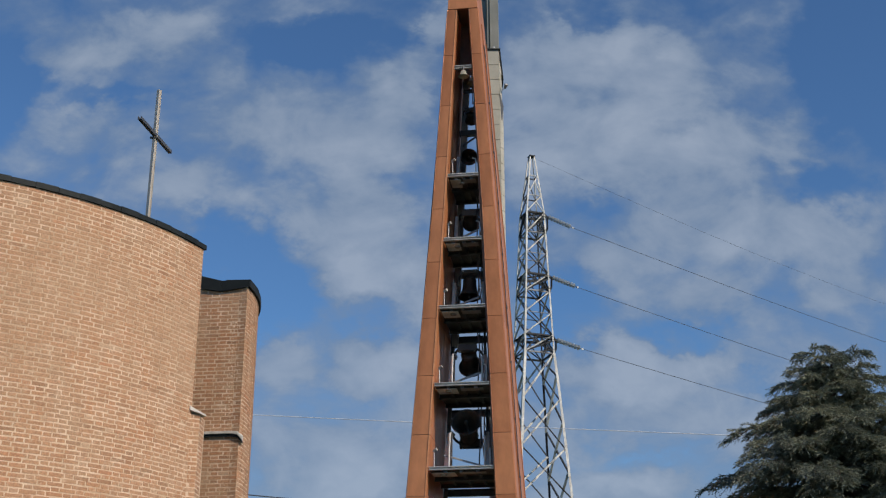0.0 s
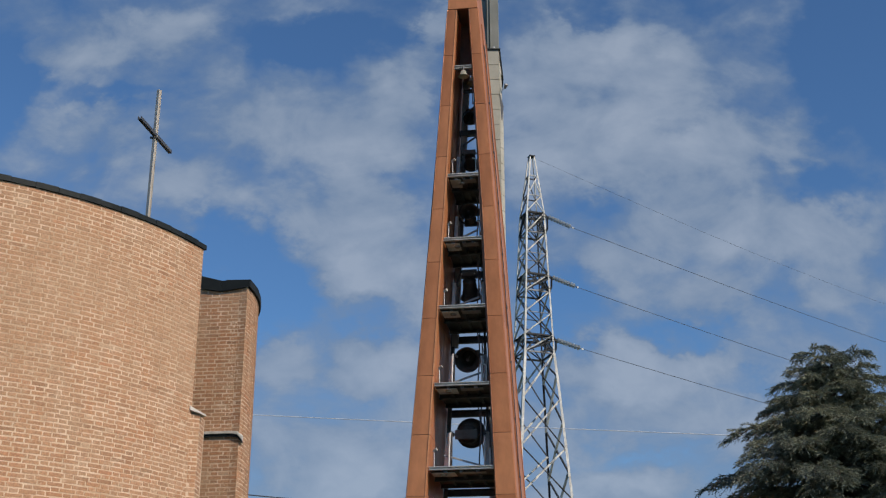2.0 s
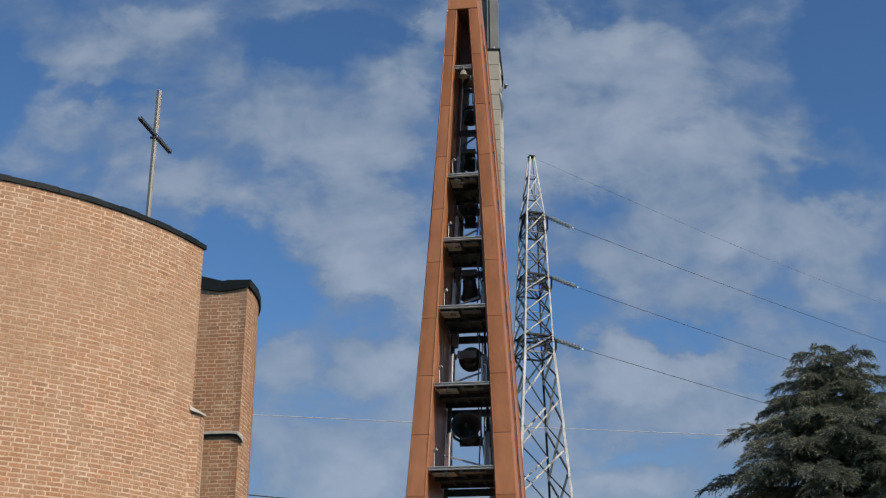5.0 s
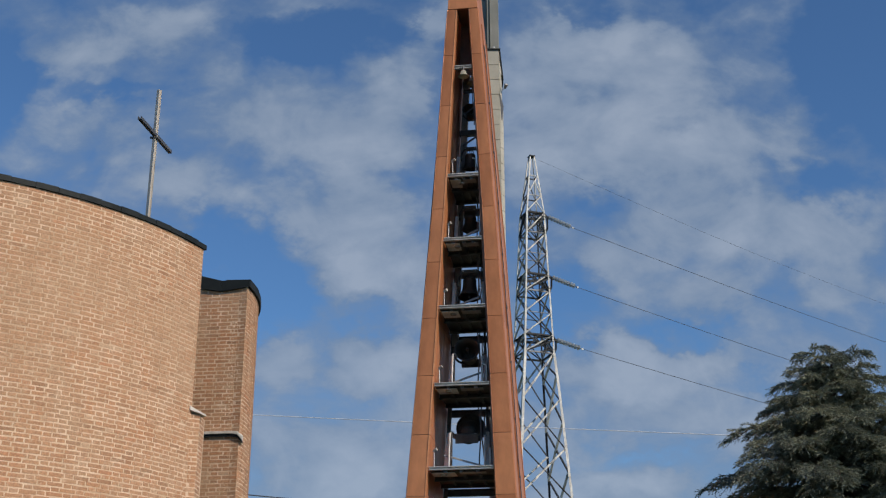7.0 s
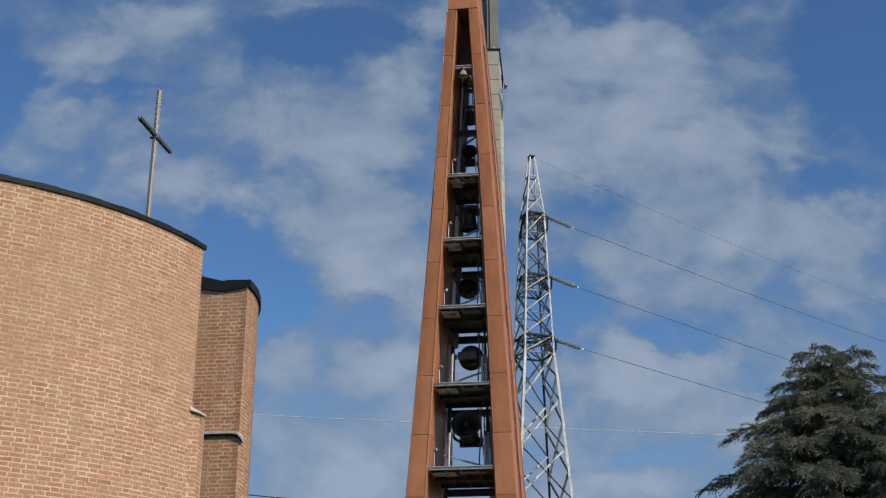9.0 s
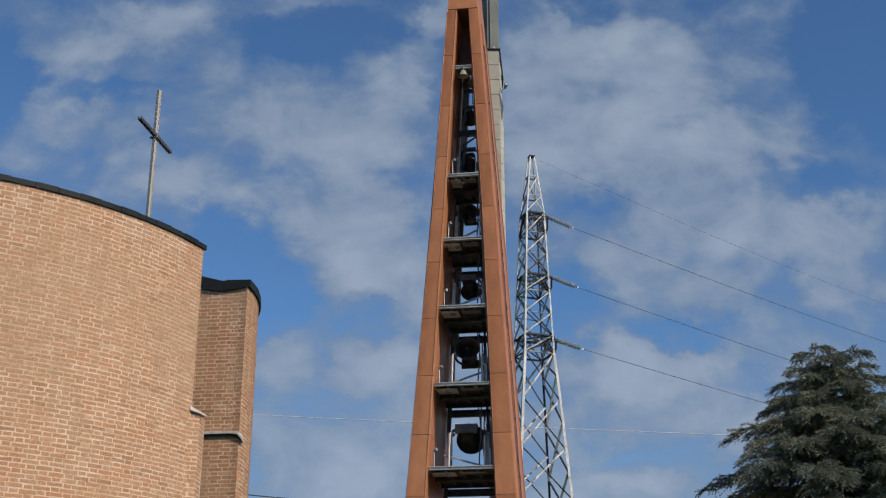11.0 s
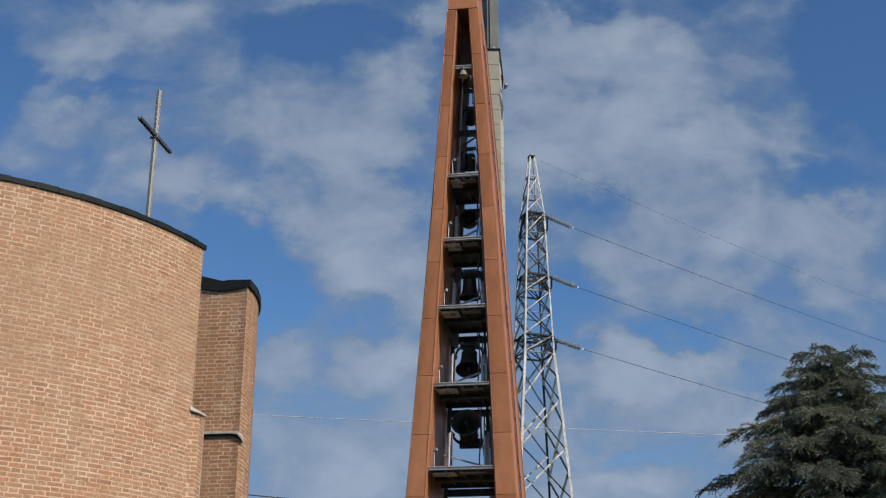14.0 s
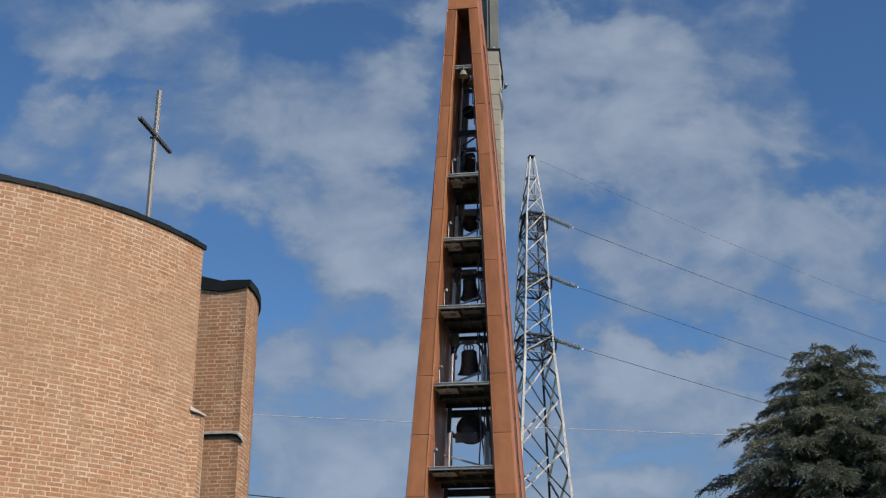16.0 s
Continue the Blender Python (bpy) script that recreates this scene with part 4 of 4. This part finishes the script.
PYZ = [0, 3.2, 6.4, 9.6, 12.7, 15.55, 18.45, 21.3, 22.4, 23.8, 25.2, 26.3, 27.65, 29.0, 30.4]
CORNERS = [(-1, -1), (1, -1), (1, 1), (-1, 1)]
for cx, cy in CORNERS:
    for z0, z1 in ((0, 12.8), (12.8, 18.45), (18.45, 21.3), (21.3, 25.2), (25.2, 30.4), (30.4, 34.4)):
        # the rear right leg has its shade in the colour, below the peak
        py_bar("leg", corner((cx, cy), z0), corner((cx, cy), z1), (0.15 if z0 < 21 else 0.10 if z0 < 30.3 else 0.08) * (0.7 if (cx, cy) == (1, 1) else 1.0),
               SHADED_STEEL if (cx, cy) == (1, 1) and z0 < 30 else PYLON, (-cx, 0, 0) if cx * cy > 0 else (0, -cy, 0), 0.02)
steel_rng = random.Random(17)
for i in range(4):
    a, b = CORNERS[i], CORNERS[(i + 1) % 4]
    n = (a[0] + b[0], a[1] + b[1], 0)
    facing = a[1] + b[1] != 0
    levels = PYZ if facing else [0] + [(p + q) / 2 for p, q in zip(PYZ[:8], PYZ[1:8])] + PYZ[7:]
    for z0, z1 in zip(levels, levels[1:]):
        low = z0 < 21
        # in each panel one bar is pale, its crossing partner coloured dark for shade
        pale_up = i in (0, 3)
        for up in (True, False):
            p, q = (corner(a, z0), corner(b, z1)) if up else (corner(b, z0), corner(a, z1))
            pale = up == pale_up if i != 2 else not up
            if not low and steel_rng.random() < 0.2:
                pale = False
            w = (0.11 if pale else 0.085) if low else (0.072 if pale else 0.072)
            shift = Vector(n).normalized() * (0.03 if up else -0.03)
            py_bar("brace", p + shift, q + shift, w, PYLON if pale else SHADED_STEEL, n)
            if pale and low and facing:
                # bolted splice plates along the doubled bar
                for f in (0.3, 0.72):
                    c = p.lerp(q, f) + shift * 2
                    bm = bmesh.new()
                    d = (q - p).normalized()
                    angle_bar(bm, c - d * 0.16, c + d * 0.16, 0.10, 0.03, n)
                    part("splice_plate", bm, GALV_DULL, pylon)
    # upright spacers in the slim upper stage
    for z in (23.8, 27.65):
        py_bar("tie", corner(a, z), corner(b, z), 0.05, GALV_DULL, (0, 0, 1))
    # peak: ties and one bar a panel
    for k, (z0, z1) in enumerate(((30.4, 31.6), (31.6, 33.0), (33.0, 34.3))):
        p, q = (corner(a, z0), corner(b, z1))
        if z0 < 33:
            py_bar("brace", p, q, 0.06, PYLON if i in (0, 1) else SHADED_STEEL, n)
            py_bar("tie", corner(a, z1), corner(b, z1), 0.065, PYLON if i == 0 else SHADED_STEEL, (0, 0, 1))
bm = bmesh.new()
box(bm, -0.19, 0.19, -0.19, 0.19, 34.38, 34.47)
part("peak_plate", bm, SHADED_STEEL, pylon)
# step bolts up one leg
for k in range(44):
    z = 13.0 + k * 0.45
    p = corner((1, -1), z)
    bm = bmesh.new()
    tube(bm, [p, p + Vector((0.16 if k % 2 else 0.03, -0.03 if k % 2 else -0.16, 0))], 0.011, 6)
    part("step_bolt", bm, GALV_DULL, pylon)
# three crossarm stages: dark rings above and below, crossed bars within, a nose at one corner
ATTACH = []
for z, zl, sink in ((30.4, 29.05, 0.2), (26.3, 25.2, 0.12), (22.4, 21.3, 0.22)):
    h, hl = half(z), half(zl)
    tip = Vector((h + 0.20, -h - 0.02, z - 0.02 - sink))
    toe = Vector((hl + 0.13, -hl - 0.02, zl + 0.30))
    ring = [corner(c, z) for c in CORNERS]
    base = [corner(c, zl) for c in CORNERS]
    for i in range(4):
        j = (i + 1) % 4
        py_bar("crossarm", ring[i], ring[j], 0.13, SHADED_STEEL, (0, 0, 1), 0.022)
        py_bar("crossarm", base[i], base[j], 0.10, SHADED_STEEL if i != 0 else GALV_DULL, (0, 0, 1), 0.02)
        py_bar("crossarm", ring[i].lerp(ring[j], 0.5), base[i], 0.07, SHADED_STEEL, (0, 0, 1))
        py_bar("crossarm", ring[i].lerp(ring[j], 0.5), base[j], 0.07, SHADED_STEEL, (0, 0, 1))
    py_bar("crossarm", ring[0], ring[2], 0.08, SHADED_STEEL, (0, 0, 1))
    py_bar("crossarm", ring[1], ring[3], 0.08, SHADED_STEEL, (0, 0, 1))
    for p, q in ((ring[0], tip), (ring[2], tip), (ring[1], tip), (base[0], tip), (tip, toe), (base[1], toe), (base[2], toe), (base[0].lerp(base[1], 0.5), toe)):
        py_bar("bracket", p, q, 0.115, SHADED_STEEL, (0, 0, 1), 0.022)
    ATTACH.append(PY @ tip)

GO = Vector((0.755, 0.656, 0))
string = empty("insulator_string")
bm = bmesh.new()
tube(bm, [(0, 0, 0), (0, 0, 1.1), (0, 0, 2.27)], 0.022, 8)
part("link_rod", bm, DARK_STEEL, string)
for k in range(8):
    bm = bmesh.new()
    lathe(bm, [(0.024, 0.0), (0.045, 0.01), (0.150, 0.028), (0.158, 0.032), (0.150, 0.036), (0.045, 0.046), (0.024, 0.06)], 16)
    bmesh.ops.translate(bm, verts=bm.verts, vec=(0, 0, 0.16 + k * 0.255))
    part("disc", bm, CERAMIC, string, smooth=True)
bm = bmesh.new()
box(bm, -0.03, 0.03, -0.05, 0.05, 2.25, 2.40)
part("clamp", bm, GALV, string)
tagged(string, "string of stacked insulator discs on the pylon", "insulator", "insulator strings")
WIRES = []
for k, a in enumerate(ATTACH):
    way = (GO + Vector((0, 0, -0.06))).normalized()
    m = Matrix.Translation(a) @ way.to_track_quat("Z", "Y").to_matrix().to_4x4()
    if k == 0:
        string.matrix_world = m
    else:
        copy_thing(string, m)
    WIRES.append((a + way * 2.38, a.z + (0.1, -0.5, -0.25)[k]))


def wire(pts, radius, material, label):
    bm = bmesh.new()
    tube(bm, pts, radius, 6)
    return tagged(part("power_line", bm, material), label, "cable", "overhead cables")


for p, zend in WIRES:
    pts = []
    for i in range(25):
        f = i / 24
        q = p + GO * (f * 70)
        pts.append((q.x, q.y, p.z + (zend - p.z) * f - 0.55 * math.sin(f * math.pi)))
    wire(pts, 0.017, WIRE, "dark sagging power line from the pylon")
p = PY @ Vector((0.05, 0, 34.4))
wire([(p + GO * (i / 24 * 70) + Vector((0, 0, -0.9 * math.sin(i / 24 * math.pi)))) for i in range(25)], 0.008, WIRE, "thin earth wire from the pylon's peak")
wire([(-19.5 + i * 2.8, 69.3, 17.73 - 0.121 * i + 0.0014 * (i - 8) ** 2) for i in range(17)], 0.023, PALE_WIRE, "thin pale cable across the sky past the pylon")
wire([(-3.36 + 2.24 * i / 16, 20.75 + 17.05 * i / 16, 4.96 + 2.66 * i / 16 - 0.12 * math.sin(i / 16 * math.pi)) for i in range(17)], 0.011, WIRE, "dark cable between the church and the bell tower")


# ---- cedar ----
def needle_rows(rng, base, way, length, droop, count):
    """Needle tufts along one twig: count short blades that point forward and outward. Returns n x 4 x 3 corners."""
    count = int(count * 1.35)
    h = (np.arange(count) + rng.rand(count)) / count
    c = base + way * (length * h)[:, None]
    c[:, 2] -= droop * length * h * h
    d = way * 1.15 + rng.normal(0, 0.34, (count, 3))
    d[:, 2] -= 0.9 * droop * h
    d /= np.linalg.norm(d, axis=1)[:, None]
    w = np.cross(d, rng.normal(0, 1, (count, 3)))
    w /= np.linalg.norm(w, axis=1)[:, None] + 1e-6
    ll, ww = rng.uniform(0.08, 0.16, (count, 1)), rng.uniform(0.007, 0.012, (count, 1))
    mid = c + d * ll * 0.45
    return np.stack((c - w * ww * 0.6, mid - w * ww, c + d * ll, mid + w * ww), axis=1)


def cedar(m, height, seed):
    rng = np.random.RandomState(seed)
    t = empty("cedar_tree", m)
    tagged(t, "broad dark grey-green cedar with drooping feathery boughs", "tree")
    bm = bmesh.new()
    n = 14
    tube(bm, [(0.12 * math.sin(k * 0.9), 0.1 * math.cos(k * 1.3) - 0.1, height * k / n * 0.97) for k in range(n + 1)], [0.42 * (1 - k / n) ** 0.85 + 0.03 for k in range(n + 1)], 10)
    part("trunk", bm, BARK, t)
    blades = []
    limb_bm = bmesh.new()
    leaders = [(-0.55, 0.0, height, 140, 9.6), (0.02, 0.1, height - 0.12, 60, 4.0), (0.66, -0.3, height - 0.15, 108, 9.6)]
    for lx, ly, top, count, drop in leaders:
        for q in range(9):
            a = q * 2.4
            blades.append(needle_rows(rng, np.array((lx, ly, top - 0.5 + 0.05 * q)), np.array((math.cos(a) * 0.5, math.sin(a) * 0.5, 0.8)), 0.30 - 0.012 * q, 0.1, 22))
        for k in range(count):
            f = (k + rng.rand()) / count
            down = 0.04 + (f ** 0.72) * drop
            z = top - down
            reach = (0.15 + 0.66 * down ** 1.16 if down < 4.4 else 3.83 + 0.12 * (down - 4.4)) * rng.choice((0.6, 0.78, 0.9, 0.98, 1.06))
            if count < 100:
                reach = (0.2 + 0.5 * down) * rng.uniform(0.7, 1.2)
            az = k * 2.39996 + rng.uniform(-0.4, 0.4)
            dx, dy = math.cos(az), math.sin(az)
            rise = rng.uniform(-0.05, 0.62)
            pts = []
            for i in range(7):
                g = i / 6
                zz = z + reach * (rise * g - (rise * 0.72 + 0.03) * g ** 2.2 - 0.10 * max(0.0, g - 0.7) ** 1.5 * 6)
                pts.append(Vector((lx + dx * reach * g, ly + dy * reach * g, zz)))
            tube(limb_bm, pts, [0.05 * (1 - i / 7) * (0.4 + reach / 5) + 0.006 for i in range(7)], 5)
            nb = int(6 + reach * 4.6)
            for j in range(nb + 1):
                g = 0.2 + 0.8 * (j + rng.rand() * 0.8) / nb if j < nb else 1.0
                g = min(g, 1.0)
                i0 = min(int(g * 5.999), 5)
                base = np.array(pts[i0].lerp(pts[i0 + 1], g * 6 - i0))
                s = 1 if j % 2 else -1
                bl = (0.34 + 0.40 * (1.05 - g) * min(reach, 3.4)) * rng.uniform(0.7, 1.25)
                sa = az + (s * rng.uniform(0.3, 0.95) if j < nb else 0.0)
                bd = np.array((math.cos(sa), math.sin(sa), rng.uniform(-0.16, 0.22)))
                droop = rng.uniform(0.05, 0.42)
                blades.append(needle_rows(rng, base, bd, bl, droop, int(12 + bl * 42)))
                nt = int(3 + bl * 7)
                for q in range(nt):
                    h = (q + 0.6) / (nt + 0.3)
                    at = base + bd * bl * h + np.array((0, 0, -droop * bl * h * h))
                    ta = sa + (1 if q % 2 else -1) * rng.uniform(0.25, 0.8)
                    td = np.array((math.cos(ta), math.sin(ta), rng.uniform(-0.4, 0.2)))
                    blades.append(needle_rows(rng, at, td, (0.14 + 0.26 * (1 - h)) * rng.uniform(0.8, 1.5), rng.uniform(0.2, 0.8), 12))
    tagged(part("branchwork", limb_bm, BARK, t), "thin brown limbs inside the crown", kind="stuff")
    v = np.concatenate(blades).reshape(-1, 3)
    count = len(v) // 4
    me = bpy.data.meshes.new("crown")
    me.vertices.add(len(v))
    me.vertices.foreach_set("co", v.astype(np.float32).ravel())
    me.loops.add(len(v))
    me.loops.foreach_set("vertex_index", np.arange(len(v), dtype=np.int32))
    me.polygons.add(count)
    me.polygons.foreach_set("loop_start", np.arange(0, len(v), 4, dtype=np.int32))
    me.update(calc_edges=True)
    me.materials.append(NEEDLES)
    crown = new("crown", me)
    crown.parent = t
    tagged(crown, "dense sprays of short dark needles", kind="stuff")
    return t


cedar(pose(12.72, 38.6, 0), 12.72, 3)

# ---- brick courses, last ----
rng = random.Random(4)
main_rows = lay(apse, A_START * CR, A_END * CR, 0, TOP, rng)
foot_rows = lay(line_place(E0, E1), 0.0, math.dist(E0, E1), 0, 5.75, rng)
foot_rows += lay(line_place(E1, (E1[0], E1[1] + 0.4)), 0.0, 0.34, 0, 5.75, rng)
front = lay(line_place(P0, P1), 0.0, math.dist(P0, P1), 0, ANNEX_TOP - 0.02, rng)
front += lay(line_place(P1, P2), 0.0, math.dist(P1, P2), 0, ANNEX_TOP - 0.02, rng)
flank = lay(side_place, a0 * BR, (a0 + radians(84)) * BR, 0, ANNEX_TOP, rng)
brick_wall = empty("brick_facing", pose(0, 0, 0))
brick_wall.parent = church
near, rest = [], []
for row in main_rows:
    x, y, z = row[0].translation
    whole = abs(row[1] - row[2]) < 1e-6
    (near if whole and -5.35 < x < -4.5 and 5.2 < z < 8.4 and len(near) < 300 else rest).append(row)
for m, length, w in near:
    shared("brick", rng.choice(STRETCHERS if w == STRETCH else HEADERS), m, brick_wall)
joined_bricks("brickwork", rest + foot_rows, brick_wall, BRICK_JOINED)
joined_bricks("brickwork", front + flank, brick_wall, BRICK_CRISP)


# ---- what moves ----
def swing(t, period, rise, fall, fore, aft):
    """The bell's angle: positive with the mouth towards the square."""
    s = (t - rise) % period
    ahead = (fall - rise) % period
    if s < ahead:
        a, top = math.pi * s / ahead, fore
    else:
        a, top = math.pi * (s - ahead) / (period - ahead), -aft
    return top * (math.sin(a) + 0.02 * math.sin(3 * a)) / 0.98      # dwells at the turn, as wide swings do


def motions():
    for b, spot, period, rise, fall, fore, aft in swinging:
        walk(b, [(k * 0.2, spot @ pose(0, 0, 0, -swing(k * 0.2, period, rise, fall, fore, aft))) for k in range(81)])
    walk(clouds, [(0.0, pose(0, 0, CLOUD_H + 1.6)), (8.0, pose(-1.7, -9.0, CLOUD_H + 1.6)), (16.0, pose(-3.4, -18.0, CLOUD_H + 1.6))])


motions()
